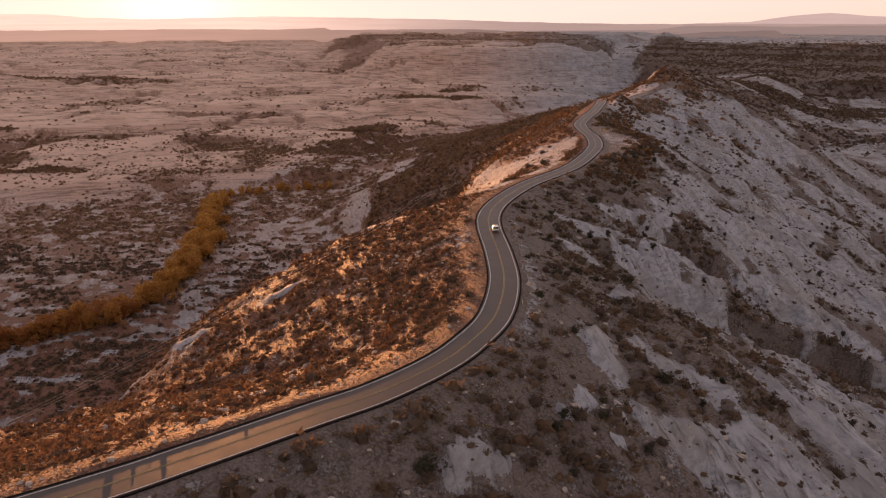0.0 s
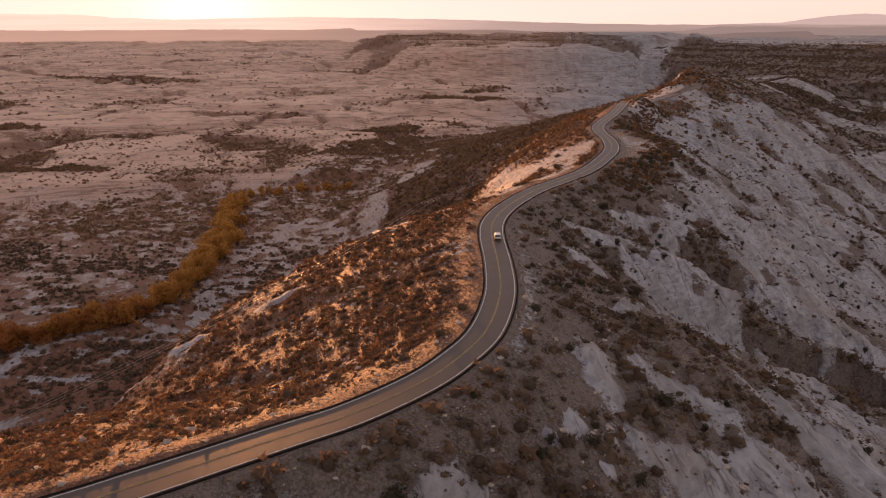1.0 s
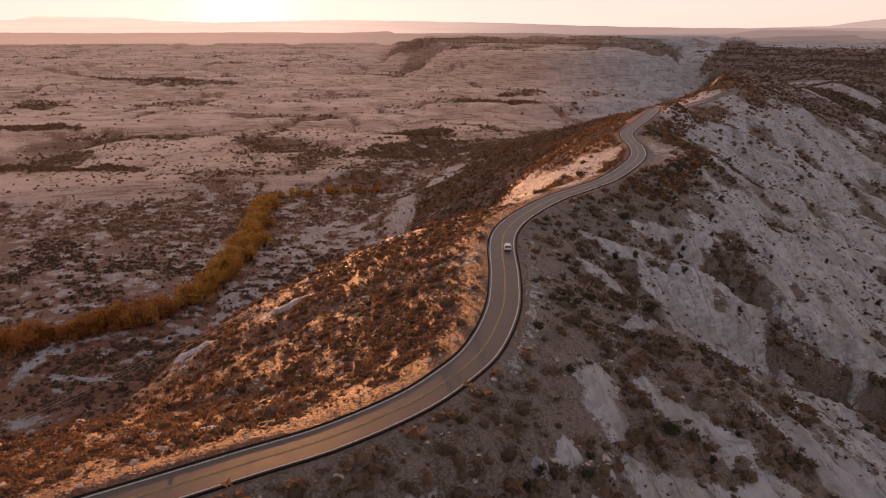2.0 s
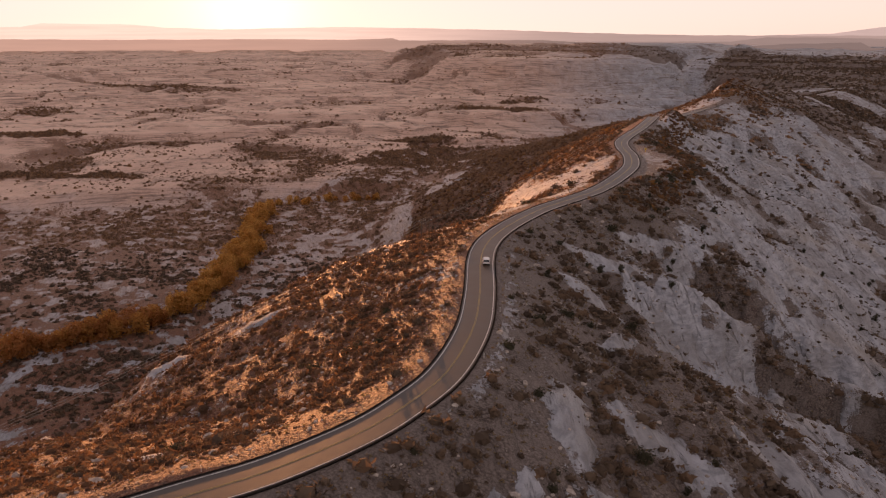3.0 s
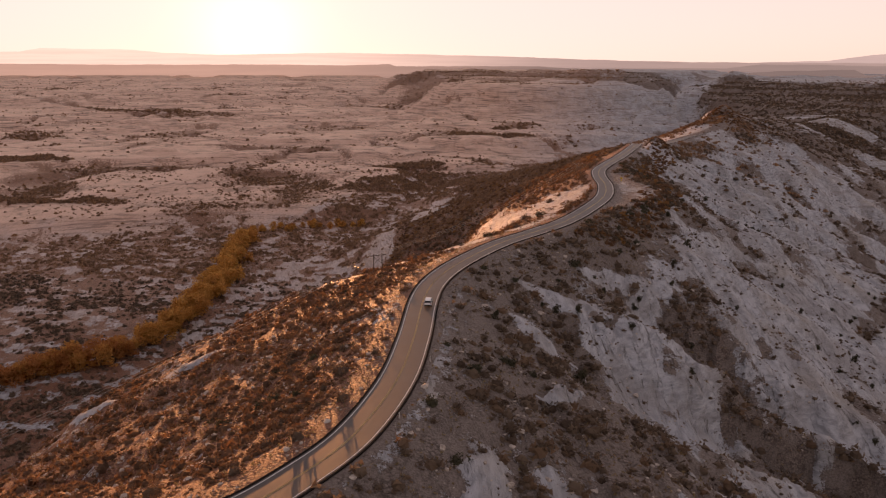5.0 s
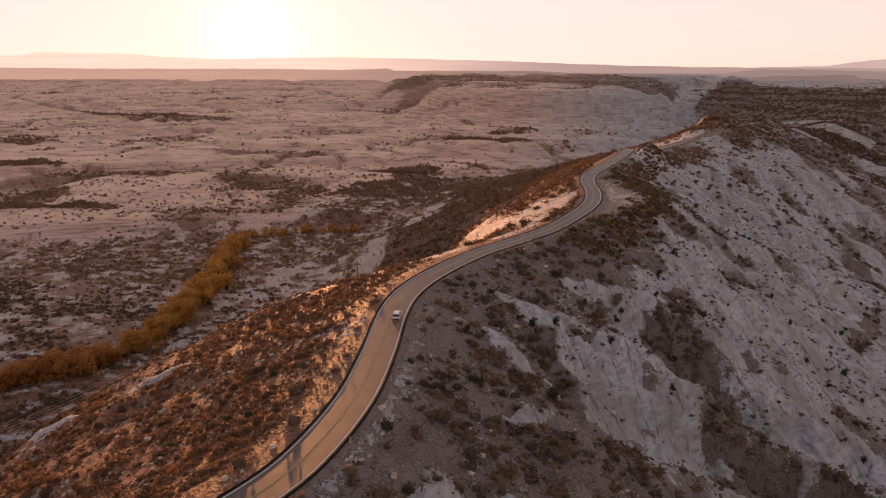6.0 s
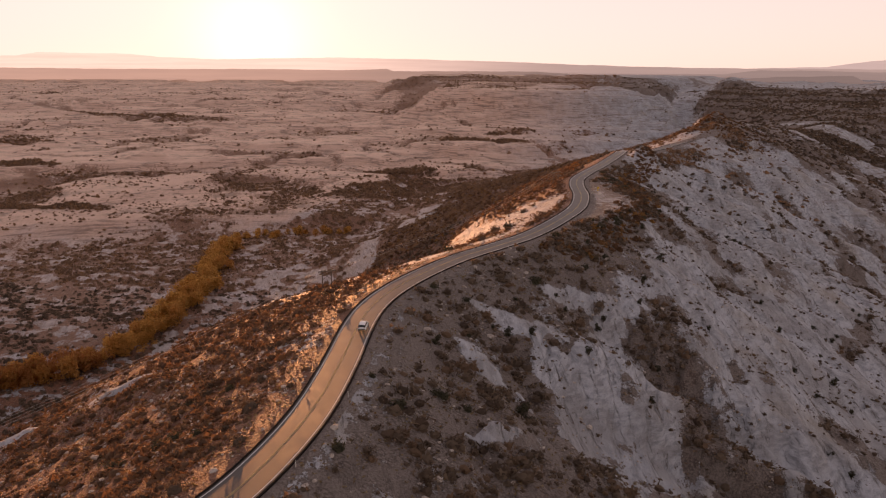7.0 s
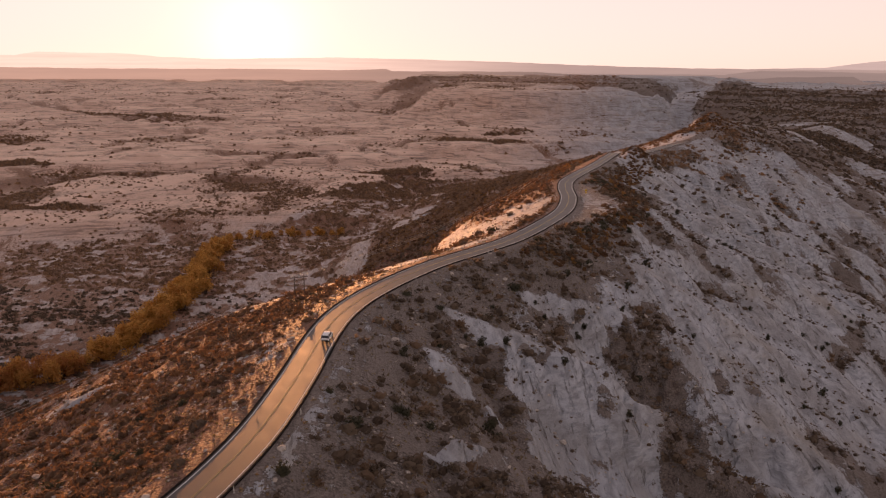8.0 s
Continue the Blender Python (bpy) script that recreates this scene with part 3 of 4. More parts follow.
def dome(seed, rings=3, seg=7, squash=0.75):
    """A lumpy low mound, open below, as triangles."""
    g = np.random.default_rng(seed)
    v = [(0, 0, squash)]
    for k in range(1, rings + 1):
        a = 0.5 * math.pi * k / rings
        for j in range(seg):
            b = 2 * math.pi * (j + 0.5 * (k % 2)) / seg
            w = 1 + g.uniform(-0.25, 0.2)
            v.append((math.sin(a) * math.cos(b) * w, math.sin(a) * math.sin(b) * w, squash * math.cos(a) * w - 0.05))
    f = [(0, 1 + j, 1 + (j + 1) % seg) for j in range(seg)]
    for k in range(rings - 1):
        a, b = 1 + k * seg, 1 + (k + 1) * seg
        for j in range(seg):
            f += [(a + j, b + j, b + (j + 1) % seg), (a + j, b + (j + 1) % seg, a + (j + 1) % seg)]
    return pick_up(v, f)


def leaf_soup(seed, count, size, squash=0.8, low=-0.1, tall=False, lumps=7):
    """Many small leaf clumps spread over a few overlapping lumps."""
    g = np.random.default_rng(seed)
    centres = g.normal(0, 0.42, (lumps, 3)) * (1, 1, 0.5)
    centres[:, 2] = np.abs(centres[:, 2]) * squash + 0.15
    if tall:
        centres[:, 2] = g.uniform(0.25, 1.5, lumps)
        centres[:, :2] *= (1.25 - 0.55 * centres[:, 2:3])
    pick = g.integers(0, lumps, count)
    way = g.normal(size=(count, 3))
    way /= np.linalg.norm(way, axis=1)[:, None]
    at = centres[pick] + way * (0.42 * g.uniform(0.55, 1.0, (count, 1))) * (1, 1, squash)
    at[:, 2] = np.maximum(at[:, 2], low + 0.12)
    tri = g.normal(size=(count, 3, 3))
    tri -= tri.mean(1, keepdims=True)
    tri *= size / np.linalg.norm(tri, axis=2).mean(1)[:, None, None] * g.uniform(0.6, 1.3, (count, 1, 1))
    v = (at[:, None] + tri).reshape(-1, 3)
    return v, np.arange(count * 3).reshape(-1, 3)


def join(*pieces):
    v, f, n = [], [], 0
    for a, b in pieces:
        v.append(a)
        f.append(b + n)
        n += len(a)
    return np.concatenate(v), np.concatenate(f)


def bush_template(seed, leaves, size):
    a, b = dome(seed, 2, 6)
    return join((a * (0.62, 0.62, 0.75), b), leaf_soup(seed + 50, leaves, size))


def stone_template(seed):
    bm = bmesh.new()
    bmesh.ops.create_icosphere(bm, subdivisions=1, radius=1.0)
    g = np.random.default_rng(seed)
    cut = g.normal(size=(4, 3))
    cut /= np.linalg.norm(cut, axis=1)[:, None]
    v = np.array([w.co[:] for w in bm.verts])
    f = np.array([[w.index for w in p.verts] for p in bm.faces])
    bm.free()
    for c in cut:
        over = v @ c - 0.62
        v -= np.maximum(over, 0)[:, None] * c
    v *= g.uniform(0.7, 1.2, 3) * (1, 1, 0.65)
    return v * g.uniform(0.9, 1.1, (len(v), 1)), f


def scatter_mesh(name, templates, x, y, z, size, material, label, category, tall=None, tilt=0.0):
    """One object that holds all of them, each turned and sized on its own."""
    vs, fs, tones, n = [], [], [], 0
    kind = rng.integers(0, len(templates), len(x))
    turn = rng.uniform(0, 2 * np.pi, len(x))
    wide = size * rng.uniform(0.85, 1.15, len(x))
    high = size * (rng.uniform(0.7, 1.15, len(x)) if tall is None else tall)
    tone = rng.uniform(0, 1, len(x))
    for k, (tv, tf) in enumerate(templates):
        m = np.flatnonzero(kind == k)
        c, s = np.cos(turn[m])[:, None], np.sin(turn[m])[:, None]
        px = (tv[None, :, 0] * c - tv[None, :, 1] * s) * wide[m, None] + x[m, None]
        py = (tv[None, :, 0] * s + tv[None, :, 1] * c) * wide[m, None] + y[m, None]
        pz = tv[None, :, 2] * high[m, None] + z[m, None]
        vs.append(np.stack([px, py, pz], 2).reshape(-1, 3))
        fs.append((tf[None] + (np.arange(len(m)) * len(tv))[:, None, None]).reshape(-1, 3) + n)
        tones.append(np.repeat(tone[m], len(tv)))
        n += len(m) * len(tv)
    me = quick_mesh(name, np.concatenate(vs), np.concatenate(fs), material)
    add_values(me, "tone", np.concatenate(tones))
    return tagged(new(name, me), label, category, kind="stuff")


def sample(count, x0, x1, y0, y1, chance, seed):
    """Points in a rectangle, kept where chance(x, y, z, d, rock) allows."""
    g = np.random.default_rng(seed)
    x, y = g.uniform(x0, x1, count), g.uniform(y0, y1, count)
    z, d = heights(x, y)
    rock = zones(x, y, z, d)[0]
    keep = g.uniform(0, 1, count) < chance(x, y, z, d, rock)
    return x[keep], y[keep], z[keep], d[keep], rock[keep]


def sunlit(size, y, z, d, g):
    """The low evening sun reaches the road: shrubs on the bank below it stay lower than its edge, but for a few."""
    bank = (d < 0) & (d > -26) & (y < 330) & (g.uniform(0, 1, len(d)) > 0.025)
    return np.where(bank, np.minimum(size, np.maximum(0.3, -0.85 * z)), size)


def grow_scrub():
    near = [bush_template(k, 20, 0.3) for k in range(10)]
    mid = [join((dome(20 + k, 2, 5)[0] * (0.7, 0.7, 0.8), dome(20 + k, 2, 5)[1]), leaf_soup(70 + k, 12, 0.38)) for k in range(6)]

    def near_chance(x, y, z, d, rock):
        clump = 0.55 + 0.25 * (d < 0) + 0.9 * fbm(x, y, 18, 3, 83)
        c = np.where(d < 0, 1.0 * (1 - rock), np.where(rock > 0.45, 0.36, (0.75 + 0.3 * ramp(d, 35, 60)) * (1 - rock)))
        return c * np.clip(clump, 0.05, 1) * (np.abs(d) > 6.5 + 12 * (d > 0) * np.exp(-((y - 395) / 45) ** 2) + 1.5 * (d < 0) * (y < 140))

    x, y, z, d, rock = sample(74000, -180, 240, 50, 480, near_chance, 1)
    g = np.random.default_rng(5)
    size = np.where(rock > 0.45, 0.38, 0.55) + np.where(rock > 0.45, 0.85, np.where(d > 0, 2.1, 1.7)) * g.uniform(0, 1, len(x)) ** 2.6
    size = np.minimum(sunlit(size, y, z, d, g), np.maximum(0.4, np.abs(d) - 4.6))
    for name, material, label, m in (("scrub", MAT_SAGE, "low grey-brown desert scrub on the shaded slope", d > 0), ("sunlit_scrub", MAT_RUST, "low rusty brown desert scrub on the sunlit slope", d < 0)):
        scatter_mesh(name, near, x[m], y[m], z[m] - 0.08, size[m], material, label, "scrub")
    x, y, z, d, rock = sample(60000, -110, 40, 55, 330, lambda x, y, z, d, rock: 0.5 * (1 - rock) * (d < -6) * (d > -30) * np.clip(0.6 + fbm(x, y, 9, 3, 85), 0.1, 1), 23)
    size = sunlit(0.35 + 0.6 * g.uniform(0, 1, len(x)) ** 2, y, z, d, g)
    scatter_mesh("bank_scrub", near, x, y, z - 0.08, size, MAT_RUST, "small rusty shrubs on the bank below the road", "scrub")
    tiny = sample(26000, -120, 140, 55, 340, lambda x, y, z, d, rock: np.where(d < 0, 0.8, 0.6) * (1 - rock) * (np.abs(d) > 5.5) * np.where((d > -7.5) & (d < 0) & (y < 140), 0, 1), 2)
    scatter_mesh("dry_grass", [leaf_soup(200 + k, 9, 0.5, 0.8, 0.0, lumps=3) for k in range(5)], tiny[0], tiny[1], tiny[2], np.full(len(tiny[0]), 0.38), MAT_GRASS,
                 "dry straw-coloured tufts of grass between the shrubs", "grass")

    def mid_chance(x, y, z, d, rock):
        clump = 0.5 + 0.9 * fbm(x, y, 60, 3, 87)
        out = (x < -180) | (x > 240) | (y > 480)
        return np.where(rock > 0.5, 0.14, 1.0 * (1 - rock)) * np.clip(clump, 0.1, 1) * out * (np.abs(d) > 8)

    x, y, z, d, rock = sample(62000, -430, 420, 250, 640, mid_chance, 3)
    size = 0.9 + 2.2 * np.random.default_rng(6).uniform(0, 1, len(x)) ** 2
    scatter_mesh("valley_scrub", mid, x, y, z - 0.1, size, MAT_SAGE, "dark round scrub dotted over the valley floor", "scrub")
    oak = sample(50000, -260, 330, 400, 960, lambda x, y, z, d, rock: 0.85 * ramp(y, 420, 500) * ramp(-d, 12, 30) * ramp(x - dyke(y), 9, 24) * np.where(rock > 0.5, 0.08, 1)
                 * np.clip(0.75 + 0.8 * fbm(x, y, 30, 3, 107), 0.1, 1), 9)
    scatter_mesh("oak_brush", mid, oak[0], oak[1], oak[2] - 0.15, 1.1 + 1.5 * np.random.default_rng(13).uniform(0, 1, len(oak[0])) ** 1.5, MAT_OAK,
                 "dense red-brown oak brush below the ridge", "brush")
    edge = sample(9000, 60, 220, 300, 660, lambda x, y, z, d, rock: np.exp(-((d - np.interp(y, [300, 402, 480, 620], [17, 30, 24, 20])) / 6.5) ** 2), 19)
    knob = sample(6000, 180, 350, 780, 985, lambda x, y, z, d, rock: bump_at(x, y, 272, 905, 70) * np.clip(0.5 + fbm(x, y, 25, 3, 173), 0, 1), 21)
    edge = [np.concatenate(v) for v in zip(edge, knob)]
    scatter_mesh("edge_brush", mid, edge[0], edge[1], edge[2] - 0.15, 1.0 + 1.5 * np.random.default_rng(20).uniform(0, 1, len(edge[0])) ** 1.5, MAT_OAK,
                 "dense brown brush along the rim beside the pull-out", "brush")
    beyond = [join(dome(40 + k, 1, 5), leaf_soup(50 + k, 5, 0.5)) for k in range(6)]
    x, y, z, d, rock = sample(85000, -640, 300, 640, 1300, lambda x, y, z, d, rock: np.where(rock > 0.5, 0.08, 1.0 - rock) * (np.abs(d) > 8)
                              * np.clip(0.6 + 0.9 * fbm(x, y, 60, 3, 87), 0.1, 1) * (np.hypot(x, y) < 1300), 14)
    scatter_mesh("valley_brush", beyond, x, y, z - 0.1, 1.1 + 2.2 * np.random.default_rng(16).uniform(0, 1, len(x)) ** 2, MAT_BENCH,
                 "dense rusty scrub over the far valley floor", "scrub")
    x, y, z, d, rock = sample(60000, 200, 900, 560, 1400, lambda x, y, z, d, rock: np.where(rock > 0.5, 0.06, 1.0 - rock) * (d > 12) * np.clip(0.55 + 1.1 * fbm(x, y, 45, 4, 89), 0.05, 1)
                              * ((x > 420) | (y > 640)), 15)
    scatter_mesh("slope_brush", beyond, x, y, z - 0.1, 0.9 + 2.0 * np.random.default_rng(17).uniform(0, 1, len(x)) ** 2, MAT_SAGE,
                 "dark brush in streaks over the far eastern slope", "scrub")
    far = [join(dome(60 + k, 1, 5), leaf_soup(80 + k, 5, 0.55)) for k in range(5)]

    def far_chance(x, y, z, d, rock):
        clump = 0.3 + 0.9 * fbm(x, y, 200, 4, 91)
        clump = clump + 0.8 * (np.arctan2(x, y) > 0.23) * (np.hypot(x, y) > 1500)
        return np.where(rock > 0.5, 0.1, 1.0) * np.clip(clump + 0.35, 0.06, 1) * (np.hypot(x, y) > 900) * (np.abs(np.arctan2(x, y)) < 0.8)

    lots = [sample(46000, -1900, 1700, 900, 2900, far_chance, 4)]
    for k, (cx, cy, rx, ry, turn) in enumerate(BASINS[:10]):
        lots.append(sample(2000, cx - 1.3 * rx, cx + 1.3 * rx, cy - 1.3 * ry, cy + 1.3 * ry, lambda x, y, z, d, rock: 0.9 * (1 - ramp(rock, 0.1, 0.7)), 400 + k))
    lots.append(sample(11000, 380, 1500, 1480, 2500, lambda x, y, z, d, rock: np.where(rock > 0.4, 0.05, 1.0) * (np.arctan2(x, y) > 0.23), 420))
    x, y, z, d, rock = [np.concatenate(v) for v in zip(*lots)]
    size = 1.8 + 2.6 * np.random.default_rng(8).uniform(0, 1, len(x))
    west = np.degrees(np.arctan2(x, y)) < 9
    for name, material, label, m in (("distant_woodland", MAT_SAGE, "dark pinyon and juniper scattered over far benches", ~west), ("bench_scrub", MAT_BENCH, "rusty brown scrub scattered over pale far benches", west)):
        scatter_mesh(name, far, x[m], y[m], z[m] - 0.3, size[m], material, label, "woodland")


MAT_OAK = leaf_material("oak_brush_leaves", (0.1, 0.054, 0.032), (0.22, 0.118, 0.062), (0.34, 0.17, 0.055))
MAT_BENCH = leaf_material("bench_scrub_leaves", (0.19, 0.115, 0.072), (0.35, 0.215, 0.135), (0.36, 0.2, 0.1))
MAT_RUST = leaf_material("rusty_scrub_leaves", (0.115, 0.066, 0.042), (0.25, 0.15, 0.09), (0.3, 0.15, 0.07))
MAT_GRASS = leaf_material("dry_grass_blades", (0.2, 0.15, 0.08), (0.36, 0.27, 0.14), (0.26, 0.15, 0.07))
grow_scrub()


def strew_stones():
    shapes = [stone_template(300 + k) for k in range(8)]

    def chance(x, y, z, d, rock):
        heap = 0.35 + 1.2 * fbm(x, y, 12, 3, 97)
        return np.where(d < 0, 0.9, 0.35) * np.clip(heap, 0.02, 1) * (np.abs(d) > 5.2)

    x, y, z, d, rock = sample(60000, -130, 130, 55, 420, chance, 11)
    size = 0.1 + 0.55 * np.random.default_rng(12).uniform(0, 1, len(x)) ** 4
    scatter_mesh("rubble", shapes, x, y, z, size, MAT_STONE, "loose pale sandstone rubble on the slopes", "rubble")


strew_stones()


# ---- single shrubs, stones and trees ----
def leafy_mesh(name, data, material, tone):
    me = quick_mesh(name, data[0], data[1], material)
    add_values(me, "tone", np.full(len(data[0]), tone))
    return me


def limb(points, radii, seg=5):
    """A tapered, bent branch as triangles."""
    v, f = [], []
    for k, (p, r) in enumerate(zip(points, radii)):
        for j in range(seg):
            a = 2 * math.pi * j / seg
            v.append((p[0] + r * math.cos(a), p[1] + r * math.sin(a), p[2]))
    for k in range(len(points) - 1):
        for j in range(seg):
            a, b, c, d = k * seg + j, k * seg + (j + 1) % seg, (k + 1) * seg + (j + 1) % seg, (k + 1) * seg + j
            f += [(a, b, c), (a, c, d)]
    return pick_up(v, f)


def stems(seed, count, reach, top, thick):
    g = np.random.default_rng(seed)
    out = []
    for k in range(count):
        a, r = 2 * math.pi * (k + g.uniform(0, 0.7)) / count, reach * g.uniform(0.6, 1)
        end = np.array([r * math.cos(a), r * math.sin(a), top * g.uniform(0.7, 1.0)])
        mid = end * (0.35, 0.35, 0.55) + g.normal(0, 0.05, 3)
        out.append(limb([(0, 0, -0.25), mid, end], [thick, thick * 0.7, thick * 0.25]))
    return join(*out)


def make_shrub(seed, material, tone, label, name="shrub", leaves=150, size=0.13):
    shrub = tagged(new(name), label, "shrub", "shrubs beside the road")
    shrub.matrix_basis = pose(0, 0, -400)
    part("stem", leafy_mesh("stem", stems(seed, 5, 0.45, 0.6, 0.05), MAT_BARK, 0), shrub, "thin grey woody stems")
    a, b = dome(seed + 3, 3, 7)
    part("crown", leafy_mesh("crown", join((a * (0.55, 0.55, 0.7), b), leaf_soup(seed, leaves, size, lumps=9)), material, tone), shrub)
    return shrub


def plant_shrubs():
    kinds = [make_shrub(400, MAT_SAGE, 0.1, "rounded olive-brown sagebrush on stony ground"),
             make_shrub(410, MAT_SAGE, 0.5, "rounded olive-brown sagebrush on stony ground"),
             make_shrub(420, MAT_SAGE, 0.95, "rusty dry shrub on stony ground"),
             make_shrub(430, MAT_JUNIPER, 0.3, "dark green juniper bush on stony ground")]
    x, y, z, d, rock = sample(2600, -70, 120, 70, 420, lambda x, y, z, d, rock: np.where(rock > 0.5, 0.1, 0.8) * (np.abs(d) > 7.5 + 2 * (d < 0) * (y < 140)) * (np.abs(d) < 42)
                              * (1 - (d > 0) * np.exp(-((y - 395) / 40) ** 2)), 21)
    g = np.random.default_rng(22)
    for k in range(min(240, len(x))):
        w = float(sunlit(np.array([1.2 + 2.0 * g.uniform() ** 2]), y[k:k + 1], z[k:k + 1] * 1.1, d[k:k + 1], g)[0])
        ob = copy_thing(kinds[int(g.integers(0, 4))], pose(0, 0, 0))
        ob.matrix_basis = pose(x[k], y[k], z[k] - 0.1, 0, 0, g.uniform(0, 360)) @ Matrix.Diagonal((w, w, w * g.uniform(0.75, 1.1), 1))
    # tall bushes on the bank, whose shadows cross the road
    for px, py, w in ((2.6, 173, 3.0), (6.3, 158, 2.3), (2.0, 143.5, 2.6), (8.0, 180, 1.5), (7.6, 204, 1.2), (7.8, 229, 1.3), (8.4, 240, 1.5), (-5, 133, 2.0), (-60, 98, 2.8), (-9.8, 231, 2.6), (-15, 197, 3.0), (-1, 189, 2.4)):
        ob = copy_thing(kinds[int(g.integers(0, 2))], pose(0, 0, 0))
        ob.matrix_basis = pose(px, py, heights([px], [py])[0][0] - 0.15, 0, 0, g.uniform(0, 360)) @ Matrix.Diagonal((w, w, w * 0.95, 1))
    for ob in kinds:
        for o in (*ob.children_recursive, ob):
            bpy.data.objects.remove(o)


plant_shrubs()


def plant_ridge_row():
    """The dense row of bushes that closes the pull-out on its outer side."""
    kinds = [make_shrub(440, MAT_SAGE, 0.2, "large dense brown bush at the edge of the pull-out"), make_shrub(450, MAT_JUNIPER, 0.4, "large dense brown bush at the edge of the pull-out")]
    g = np.random.default_rng(51)
    k0, k1 = int(np.argmin(np.abs(ROAD[:, 1] - 338))), int(np.argmin(np.abs(ROAD[:, 1] - 492)))
    for k in range(62):
        u = int(k0 + (k1 - k0) * (k + g.uniform()) / 62)
        mid = ROAD[u, 1]
        out = 6 + 21 * math.exp(-((mid - 405) / 60) ** 2) + g.normal(2.5, 2.2)
        q = ROAD[u] + ROAD_SIDE[u] * out
        w = g.uniform(1.5, 3.2)
        z = heights([q[0]], [q[1]])[0][0]
        ob = copy_thing(kinds[int(g.integers(0, 2))], pose(0, 0, 0))
        ob.matrix_basis = pose(q[0], q[1], z - 0.15, 0, 0, g.uniform(0, 360)) @ Matrix.Diagonal((w, w, w * g.uniform(0.7, 0.95), 1))
    for ob in kinds:
        for o in (*ob.children_recursive, ob):
            bpy.data.objects.remove(o)


plant_ridge_row()


def lay_boulders():
    meshes = []
    for k in range(7):
        v, f = stone_template(700 + k)
        meshes.append(quick_mesh("boulder", v, f, MAT_STONE))
    x, y, z, d, rock = sample(1500, -75, 110, 75, 430, lambda x, y, z, d, rock: np.where(np.abs(d) < 10, 0.9, 0.25) * (np.abs(d) > 5.4) * (np.abs(d) < 60), 61)
    g = np.random.default_rng(62)
    for k in range(min(260, len(x))):
        w = 0.25 + 0.75 * g.uniform() ** 2 + 0.4 * (abs(d[k]) > 14)
        ob = new("boulder", meshes[int(g.integers(0, 7))])
        ob.matrix_basis = pose(x[k], y[k], z[k] + 0.12 * w, g.uniform(-15, 15), g.uniform(-15, 15), g.uniform(0, 360)) @ Matrix.Diagonal((w * g.uniform(0.8, 1.4), w, w * g.uniform(0.7, 1.1), 1))
        tagged(ob, "pale angular sandstone boulder half sunk in soil", "boulder", "loose boulders near the road")


lay_boulders()


def make_juniper(seed):
    tree = tagged(new("juniper_tree"), "dark green juniper tree rooted in pale rock", "tree", "junipers on the slopes")
    part("trunk", leafy_mesh("trunk", join(limb([(0, 0, -0.3), (0.05, 0.03, 0.8), (0.0, 0.05, 1.7)], [0.16, 0.12, 0.05], 6), stems(seed, 6, 0.7, 1.3, 0.06)), MAT_BARK, 0), tree)
    part("crown", leafy_mesh("crown", leaf_soup(seed, 420, 0.16, 0.9, 0.1, True, 14), MAT_JUNIPER, 0.2), tree)
    return tree


def plant_junipers():
    kinds = [make_juniper(500), make_juniper(510), make_juniper(520)]
    x, y, z, d, rock = sample(500, 15, 230, 110, 480, lambda x, y, z, d, rock: 0.5 * (d > 18) * (d < 130), 31)
    g = np.random.default_rng(32)
    spots = [(54, 196, 2.0), (96, 262, 1.5), (101, 250, 1.4), (109, 236, 1.6)]
    spots += [(x[k], y[k], g.uniform(0.7, 1.5)) for k in range(min(70, len(x)))]
    for px, py, w in spots:
        pz = heights([px], [py])[0][0]
        ob = copy_thing(kinds[int(g.integers(0, 3))], pose(0, 0, 0))
        ob.matrix_basis = pose(px, py, pz - 0.1, 0, 0, g.uniform(0, 360)) @ Matrix.Diagonal((w, w, w * g.uniform(0.85, 1.2), 1))
    for ob in kinds:
        for o in (*ob.children_recursive, ob):
            bpy.data.objects.remove(o)


plant_junipers()


def make_cottonwood(seed, tone):
    tree = tagged(new("cottonwood_tree"), "broad cottonwood with golden autumn leaves beside the creek", "tree", "cottonwoods along the creek")
    part("trunk", leafy_mesh("trunk", join(limb([(0, 0, -0.2), (0.02, 0.03, 0.35), (0.0, 0.0, 0.8)], [0.09, 0.07, 0.03], 6), stems(seed, 6, 0.6, 0.95, 0.04)), MAT_BARK, 0), tree)
    part("crown", leafy_mesh("crown", leaf_soup(seed, 900, 0.105, 1.0, 0.15, True, 18), MAT_AUTUMN, tone), tree)
    return tree


CREEK = [(-430, 372), (-340, 392), (-280, 412), (-245, 440), (-225, 472), (-214, 515), (-209, 548), (-220, 620), (-237, 700), (-256, 780), (-250, 838), (-214, 858), (-174, 868), (-132, 878)]


def plant_cottonwoods():
    kinds = [make_cottonwood(600, 0.1), make_cottonwood(610, 0.4), make_cottonwood(620, 0.75), make_cottonwood(630, 0.95)]
    line = spline(CREEK, 6.0)
    g = np.random.default_rng(41)
    for k, (cx, cy) in enumerate(line):
        for again in range(2 if cy < 800 else 1):
            px, py = cx + g.normal(0, 6), cy + g.normal(0, 5)
            w = g.uniform(5.0, 9.5) * (1.05 if cy < 800 else 0.6)
            pz = heights([px], [py])[0][0]
            which = int(g.integers(0, 3)) if cy > 470 else int(g.integers(2, 4))
            ob = copy_thing(kinds[which], pose(0, 0, 0))
            ob.matrix_basis = pose(px, py, pz - 0.2, 0, 0, g.uniform(0, 360)) @ Matrix.Diagonal((w, w, w * g.uniform(0.85, 1.1), 1))
    for ob in kinds:
        for o in (*ob.children_recursive, ob):
            bpy.data.objects.remove(o)


